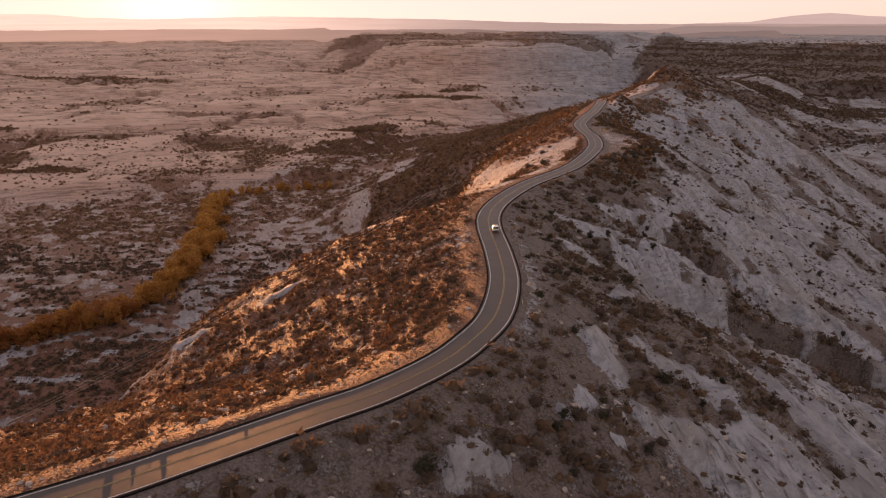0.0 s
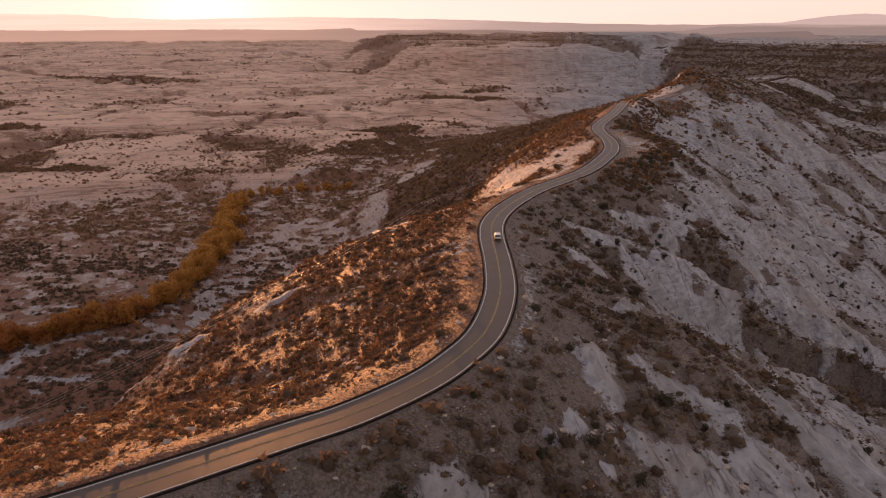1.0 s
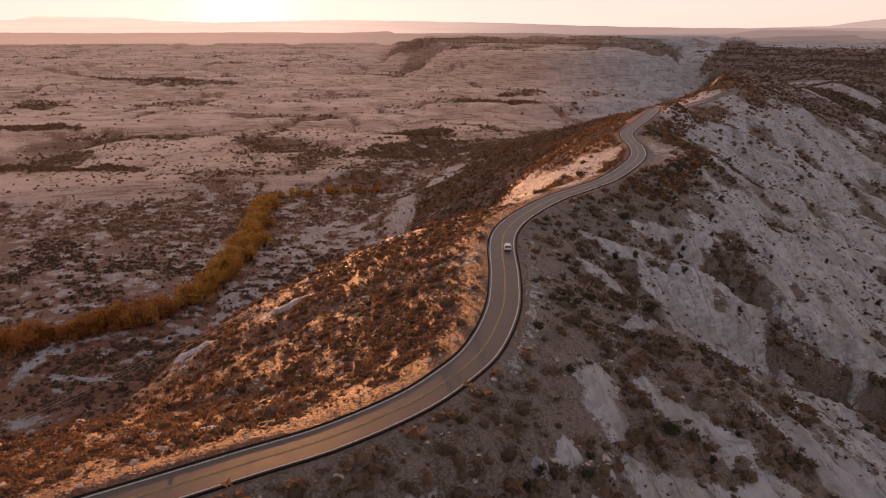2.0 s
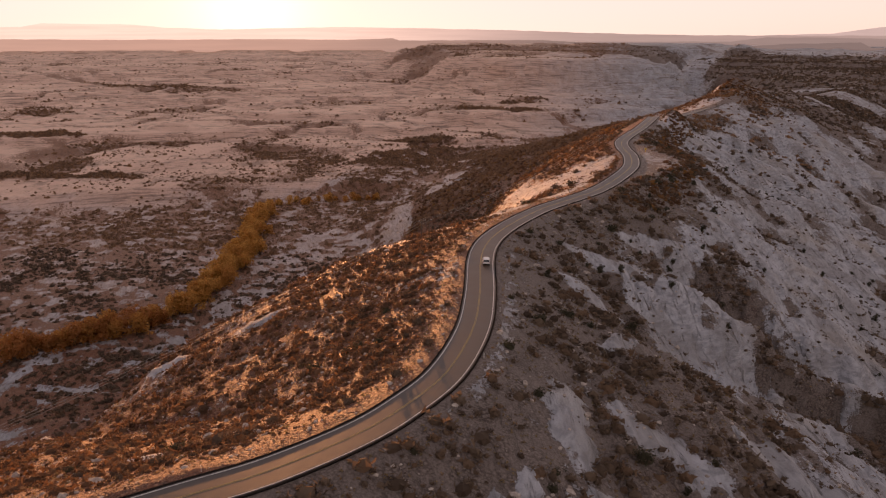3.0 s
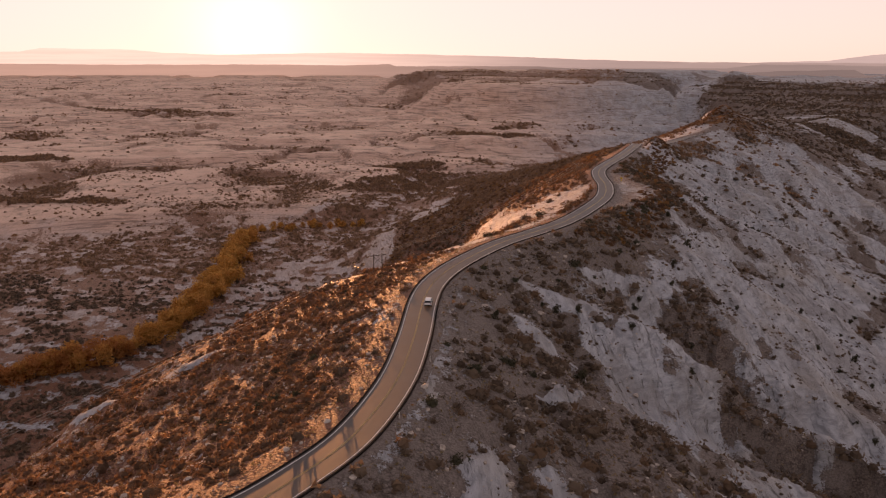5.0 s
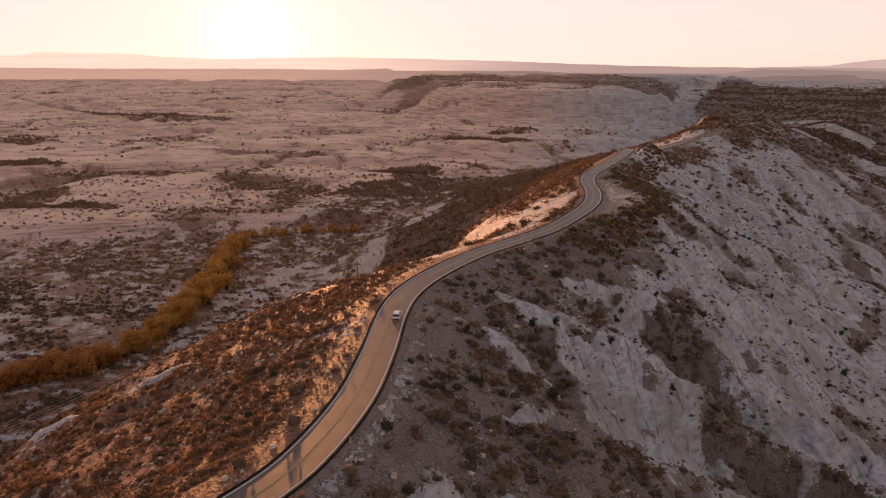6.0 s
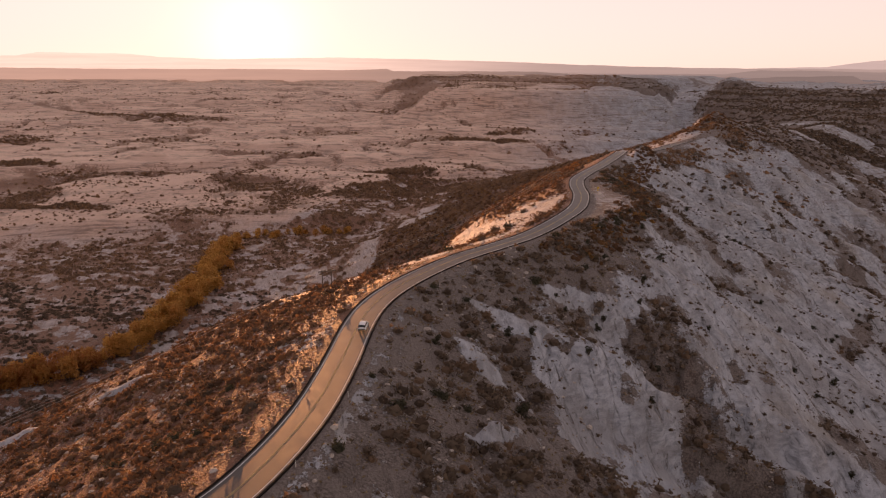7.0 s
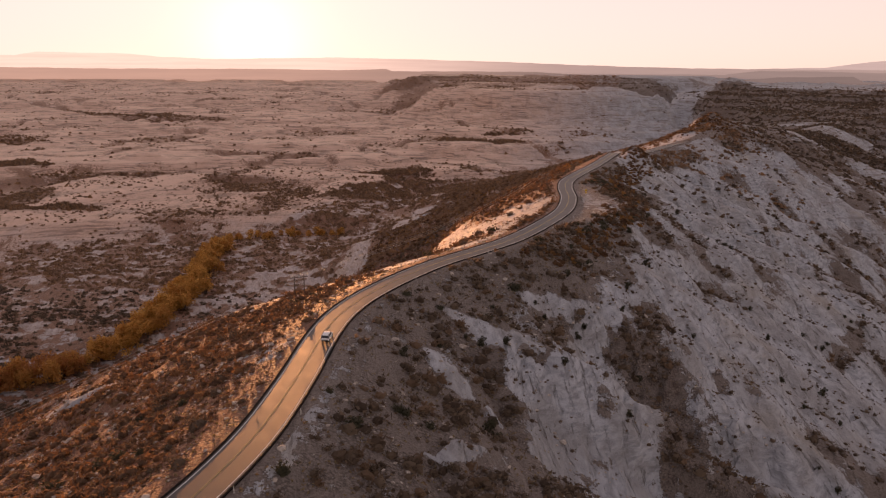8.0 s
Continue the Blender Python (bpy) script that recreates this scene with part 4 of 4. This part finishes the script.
plant_cottonwoods()


# ---- made things ----
def bm_mesh(name, bm, material, smooth=False):
    me = bpy.data.meshes.new(name)
    bm.to_mesh(me)
    bm.free()
    me.materials.append(material)
    if smooth:
        me.polygons.foreach_set("use_smooth", np.ones(len(me.polygons), bool))
    return me


def box(bm, x0, x1, y0, y1, z0, z1, bevel=0.0):
    made = bmesh.ops.create_cube(bm, size=1.0, matrix=Matrix.LocRotScale(((x0 + x1) / 2, (y0 + y1) / 2, (z0 + z1) / 2), None, (x1 - x0, y1 - y0, z1 - z0)))
    if bevel:
        edges = {e for v in made["verts"] for e in v.link_edges}
        bmesh.ops.bevel(bm, geom=list(edges), offset=bevel, segments=2, affect="EDGES")


def rod(bm, a, b, r0, r1, seg=8):
    a, b = Vector(a), Vector(b)
    m = Matrix.Translation((a + b) / 2) @ (b - a).to_track_quat("Z", "Y").to_matrix().to_4x4()
    bmesh.ops.create_cone(bm, cap_ends=True, segments=seg, radius1=r0, radius2=r1, depth=(b - a).length, matrix=m)


def loft(bm, rows):
    """Skins rows of the same number of points, closing both ends."""
    rings = [[bm.verts.new(p) for p in row] for row in rows]
    n = len(rings[0])
    for a, b in zip(rings, rings[1:]):
        for j in range(n):
            bm.faces.new((a[j], a[(j + 1) % n], b[(j + 1) % n], b[j]))
    bm.faces.new(rings[0][::-1])
    bm.faces.new(rings[-1])
    bmesh.ops.recalc_face_normals(bm, faces=bm.faces)


MAT_PAINT = plain_material("white_car_paint", (0.72, 0.72, 0.71), (0.8, 0.8, 0.79), 0.8, 0.25, 0.5, 0.0, 0.0)
MAT_DARKGLASS = plain_material("dark_car_glass", (0.012, 0.013, 0.015), (0.02, 0.02, 0.022), 0.5, 0.06, 0.6, 0.0, 0.0)
MAT_RUBBER = plain_material("black_rubber", (0.018, 0.018, 0.018), (0.03, 0.03, 0.03), 6.0, 0.85, 0.2)
MAT_ALLOY = plain_material("alloy", (0.45, 0.45, 0.46), (0.6, 0.6, 0.6), 5.0, 0.35, 0.5, 0.9, 0.0)
MAT_REDLENS = plain_material("red_lamp_lens", (0.3, 0.01, 0.01), (0.42, 0.02, 0.015), 4.0, 0.15, 0.5, 0.0, 0.0)
MAT_LENS = plain_material("clear_lamp_lens", (0.6, 0.6, 0.6), (0.75, 0.75, 0.75), 4.0, 0.1, 0.5, 0.0, 0.0)
MAT_POLE = plain_material("weathered_pole_wood", (0.11, 0.08, 0.06), (0.22, 0.17, 0.13), 3.0, 0.9, 0.15)
MAT_PORCELAIN = plain_material("pale_porcelain", (0.7, 0.7, 0.68), (0.82, 0.82, 0.8), 3.0, 0.2, 0.5, 0.0, 0.0)
MAT_WIRE = plain_material("aluminium_wire", (0.35, 0.33, 0.3), (0.5, 0.47, 0.43), 1.0, 0.45, 0.5, 0.6, 0.0)
MAT_SIGN = plain_material("yellow_sign_sheet", (0.62, 0.42, 0.03), (0.72, 0.5, 0.05), 2.0, 0.5, 0.4, 0.0, 0.0)
MAT_BLACK = plain_material("black_sign_print", (0.015, 0.015, 0.015), (0.03, 0.03, 0.03), 2.0, 0.5, 0.3)
MAT_STEEL = plain_material("galvanised_steel", (0.35, 0.35, 0.36), (0.5, 0.5, 0.5), 4.0, 0.5, 0.5, 0.8)


def road_place(y, off):
    """A place beside the road's centre line at that northing, and the road's heading there in degrees."""
    k = int(np.argmin(np.abs(ROAD[:, 1] - y)))
    q = ROAD[k] + ROAD_SIDE[k] * off
    return q[0], q[1], ROAD_Z[k], math.degrees(math.atan2(-ROAD_WAY[k][0], ROAD_WAY[k][1]))


def build_car():
    car = tagged(new("suv"), "white sport utility vehicle driving on the asphalt road", "car")

    def section(y, half, z0, z1, tuck):
        return [(-half + 0.06, y, z0), (-half, y, z0 + 0.15), (-half, y, z1 - 0.12), (-half + tuck, y, z1), (half - tuck, y, z1), (half, y, z1 - 0.12), (half, y, z0 + 0.15), (half - 0.06, y, z0)]

    bm = bmesh.new()
    loft(bm, [section(-2.35, 0.82, 0.42, 0.98, 0.12), section(-2.22, 0.9, 0.3, 1.06, 0.1), section(-1.2, 0.95, 0.28, 1.08, 0.08), section(0.6, 0.95, 0.28, 1.07, 0.08),
              section(1.5, 0.93, 0.28, 1.02, 0.14), section(2.2, 0.86, 0.32, 0.92, 0.2), section(2.38, 0.74, 0.42, 0.78, 0.2)])
    part("body", bm_mesh("body", bm, MAT_PAINT, False), car)
    bm = bmesh.new()

    def cabin(y, half, z0, z1):
        return [(-half, y, z0), (-half + 0.16, y, z1), (half - 0.16, y, z1), (half, y, z0)]

    loft(bm, [cabin(-2.24, 0.86, 1.05, 1.08), cabin(-1.95, 0.86, 1.05, 1.6), cabin(-0.2, 0.87, 1.05, 1.68), cabin(0.55, 0.86, 1.05, 1.62), cabin(1.35, 0.82, 1.03, 1.06)])
    part("cabin", bm_mesh("cabin", bm, MAT_DARKGLASS), car, "dark tinted window glass")
    bm = bmesh.new()
    loft(bm, [[(-0.69, -2.02, 1.58), (-0.66, -2.02, 1.64), (0.66, -2.02, 1.64), (0.69, -2.02, 1.58)], [(-0.73, -0.2, 1.66), (-0.68, -0.2, 1.73), (0.68, -0.2, 1.73), (0.73, -0.2, 1.66)],
              [(-0.7, 0.55, 1.6), (-0.66, 0.55, 1.66), (0.66, 0.55, 1.66), (0.7, 0.55, 1.6)]])
    part("roof", bm_mesh("roof", bm, MAT_PAINT), car)
    for side in (-1, 1):
        for y in (-1.98, -0.75, 0.42):
            bm = bmesh.new()
            rod(bm, (side * 0.885, y + (0.35 if y > 0 else 0.0), 1.03), (side * 0.72, y, 1.64), 0.05, 0.045, 5)
            part("pillar", bm_mesh("pillar", bm, MAT_PAINT), car)
        bm = bmesh.new()
        box(bm, side * 0.97 - 0.1, side * 0.97 + 0.1, 0.75, 0.92, 1.05, 1.2, 0.03)
        part("wing_mirror", bm_mesh("wing_mirror", bm, MAT_PAINT), car)
        bm = bmesh.new()
        box(bm, side * 0.72 - 0.12, side * 0.72 + 0.12, -2.33, -2.2, 0.82, 1.04, 0.03)
        part("tail_lamp", bm_mesh("tail_lamp", bm, MAT_REDLENS), car, "red tail lamp")
        bm = bmesh.new()
        box(bm, side * 0.62 - 0.16, side * 0.62 + 0.16, 2.22, 2.36, 0.66, 0.8, 0.03)
        part("headlight", bm_mesh("headlight", bm, MAT_LENS), car, "clear headlight")
        for y in (-1.42, 1.42):
            bm = bmesh.new()
            rod(bm, (side * 0.72, y, 0.36), (side * 0.97, y, 0.36), 0.36, 0.36, 20)
            wheel = part("wheel", bm_mesh("wheel", bm, MAT_RUBBER), car, "black tyre")
            bm = bmesh.new()
            rod(bm, (side * 0.95, y, 0.36), (side * 0.985, y, 0.36), 0.22, 0.2, 12)
            part("rim", bm_mesh("rim", bm, MAT_ALLOY), wheel, "silver alloy rim")
    for y0, y1 in ((-2.46, -2.3), (2.32, 2.46)):
        bm = bmesh.new()
        box(bm, -0.8, 0.8, y0, y1, 0.38, 0.6, 0.05)
        part("bumper", bm_mesh("bumper", bm, MAT_KERB), car, "dark plastic bumper")
    x, y, z, heading = road_place(211, 1.6)
    car.matrix_basis = pose(x, y, z + 0.09, 0, 0, heading)


build_car()


def make_power_pole(x, y, top, heading):
    pole = tagged(new("power_pole"), "weathered wooden twin-post power pole on the hillside", "power pole", "poles of the power line")
    ground = heights([x], [y])[0][0]
    high = top - ground
    for side in (-1.5, 1.5):
        bm = bmesh.new()
        rod(bm, (side, 0, -1.5), (side, 0, high), 0.2, 0.14, 10)
        part("post", bm_mesh("post", bm, MAT_POLE, True), pole)
    bm = bmesh.new()
    box(bm, -2.8, 2.8, -0.1, 0.1, high - 0.75, high - 0.5, 0.02)
    part("crossarm", bm_mesh("crossarm", bm, MAT_POLE), pole)
    for a, b in ((-1.5, 1.5), (1.5, -1.5)):
        bm = bmesh.new()
        rod(bm, (a, 0.12, high - 3.6), (b, 0.12, high - 1.0), 0.06, 0.06, 6)
        part("brace", bm_mesh("brace", bm, MAT_POLE), pole)
    for off in (-2.4, 0, 2.4):
        bm = bmesh.new()
        for k in range(3):
            rod(bm, (off, 0, high - 0.5 + 0.13 * k), (off, 0, high - 0.39 + 0.13 * k), 0.16, 0.09, 10)
        part("insulator", bm_mesh("insulator", bm, MAT_PORCELAIN, True), pole, "pale porcelain insulator")
    pole.matrix_basis = pose(x, y, ground, 0, 0, heading)
    return [Vector((x, y, ground)) + Matrix.Rotation(radians(heading), 3, "Z") @ Vector((off, 0, high - 0.1)) for off in (-2.4, 0, 2.4)]


def hang_wires():
    tops = [make_power_pole(-118, 98, -22, 33), make_power_pole(-8, 270, -2.2, 30), make_power_pole(74, 447, 6.0, 25), make_power_pole(118, 640, -28, 15)]
    for a, b in zip(tops, tops[1:]):
        for p, q in zip(a, b):
            curve = bpy.data.curves.new("wire", "CURVE")
            curve.dimensions, curve.bevel_depth, curve.bevel_resolution = "3D", 0.03, 1
            line = curve.splines.new("POLY")
            line.points.add(24)
            for k in range(25):
                u = k / 24
                at = p.lerp(q, u) - Vector((0, 0, 4.5 * 4 * u * (1 - u)))
                line.points[k].co = (*at, 1)
            curve.materials.append(MAT_WIRE)
            tagged(new("power_line", curve), "thin sagging aluminium power line between poles", "power line", "wires of the power line")


hang_wires()


def build_sign():
    sign = tagged(new("warning_sign"), "yellow diamond warning sign with a black curve arrow", "road sign")
    bm = bmesh.new()
    box(bm, -0.04, 0.04, -0.04, 0.04, -0.4, 2.6)
    part("post", bm_mesh("post", bm, MAT_STEEL), sign, "thin galvanised steel post")
    bm = bmesh.new()
    bmesh.ops.create_cube(bm, size=1.0, matrix=Matrix.LocRotScale((0, -0.06, 2.9), Euler((0, radians(45), 0)), (1.0, 0.02, 1.0)))
    panel = part("panel", bm_mesh("panel", bm, MAT_SIGN), sign, "yellow diamond panel")
    bm = bmesh.new()
    for a, b in (((0, -0.08, 2.5), (0, -0.08, 2.85)), ((0, -0.08, 2.85), (-0.18, -0.08, 3.05)), ((-0.18, -0.08, 3.05), (-0.18, -0.08, 3.2))):
        rod(bm, a, b, 0.05, 0.05, 6)
    part("arrow", bm_mesh("arrow", bm, MAT_BLACK), panel, "black winding arrow")
    bm = bmesh.new()
    box(bm, -0.3, 0.3, -0.07, -0.05, 1.55, 2.05, 0.005)
    part("plaque", bm_mesh("plaque", bm, MAT_SIGN), sign, "small yellow plaque")
    z = heights([92.5], [410])[0][0]
    sign.matrix_basis = pose(92.5, 410, z, 0, 0, 10)


build_sign()


def build_markers():
    first = None
    for y, off in ((104.8, -4.7), (152, 5.0), (176, 5.1), (262, 5.0), (243, -4.9), (296, 5.0), (330, -4.9), (350, 5.0)):
        x, py, z, heading = road_place(y, off)
        at = pose(x, py, z, 0, 0, heading)
        if first:
            copy_thing(first, at)
            continue
        first = tagged(new("marker_post"), "slim white reflector post at the road edge", "marker post", "marker posts along the road")
        bm = bmesh.new()
        box(bm, -0.06, 0.06, -0.025, 0.025, -0.5, 1.25, 0.01)
        part("post", bm_mesh("post", bm, MAT_WHITE), first)
        bm = bmesh.new()
        box(bm, -0.04, 0.04, -0.035, -0.026, 1.02, 1.18)
        part("reflector", bm_mesh("reflector", bm, MAT_PORCELAIN), first, "silver reflector")
        first.matrix_basis = at


build_markers()


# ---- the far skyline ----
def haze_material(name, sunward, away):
    """Evening haze painted as a glow on far land, with faint strata; brighter and warmer below the sun."""
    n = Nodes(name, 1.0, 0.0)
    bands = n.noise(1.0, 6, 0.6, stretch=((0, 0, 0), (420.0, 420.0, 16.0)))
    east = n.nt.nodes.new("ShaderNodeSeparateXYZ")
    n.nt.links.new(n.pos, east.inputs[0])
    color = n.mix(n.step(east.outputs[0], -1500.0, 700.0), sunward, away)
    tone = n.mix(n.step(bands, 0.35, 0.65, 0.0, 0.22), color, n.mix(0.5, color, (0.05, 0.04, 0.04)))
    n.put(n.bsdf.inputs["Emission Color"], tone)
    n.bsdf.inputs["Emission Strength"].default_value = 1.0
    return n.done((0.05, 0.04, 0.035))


def mesa_range(name, label, radius, profile, colors, seed):
    """A distant range as a solid arc of land; the profile gives degrees of bearing and of height above the eye's level."""
    az = np.arange(profile[0][0], profile[-1][0], 0.12)
    el = np.interp(az, [p[0] for p in profile], [p[1] for p in profile]) + 0.03 * fbm(az, 0 * az, 2.0, 4, seed)
    v = []
    for a, e in zip(np.radians(az), np.radians(el)):
        for r, up in ((radius, -260.0), (radius + 60, 61 + radius * math.tan(e)), (radius + 160, 61 + radius * math.tan(e)), (radius + 200, -260.0)):
            v.append((28 + r * math.sin(a), 30 + r * math.cos(a), up))
    i = np.arange(len(az) - 1)[:, None] * 4 + np.arange(3)[None]
    f = np.stack([i, i + 1, i + 5, i + 4], 2).reshape(-1, 4)
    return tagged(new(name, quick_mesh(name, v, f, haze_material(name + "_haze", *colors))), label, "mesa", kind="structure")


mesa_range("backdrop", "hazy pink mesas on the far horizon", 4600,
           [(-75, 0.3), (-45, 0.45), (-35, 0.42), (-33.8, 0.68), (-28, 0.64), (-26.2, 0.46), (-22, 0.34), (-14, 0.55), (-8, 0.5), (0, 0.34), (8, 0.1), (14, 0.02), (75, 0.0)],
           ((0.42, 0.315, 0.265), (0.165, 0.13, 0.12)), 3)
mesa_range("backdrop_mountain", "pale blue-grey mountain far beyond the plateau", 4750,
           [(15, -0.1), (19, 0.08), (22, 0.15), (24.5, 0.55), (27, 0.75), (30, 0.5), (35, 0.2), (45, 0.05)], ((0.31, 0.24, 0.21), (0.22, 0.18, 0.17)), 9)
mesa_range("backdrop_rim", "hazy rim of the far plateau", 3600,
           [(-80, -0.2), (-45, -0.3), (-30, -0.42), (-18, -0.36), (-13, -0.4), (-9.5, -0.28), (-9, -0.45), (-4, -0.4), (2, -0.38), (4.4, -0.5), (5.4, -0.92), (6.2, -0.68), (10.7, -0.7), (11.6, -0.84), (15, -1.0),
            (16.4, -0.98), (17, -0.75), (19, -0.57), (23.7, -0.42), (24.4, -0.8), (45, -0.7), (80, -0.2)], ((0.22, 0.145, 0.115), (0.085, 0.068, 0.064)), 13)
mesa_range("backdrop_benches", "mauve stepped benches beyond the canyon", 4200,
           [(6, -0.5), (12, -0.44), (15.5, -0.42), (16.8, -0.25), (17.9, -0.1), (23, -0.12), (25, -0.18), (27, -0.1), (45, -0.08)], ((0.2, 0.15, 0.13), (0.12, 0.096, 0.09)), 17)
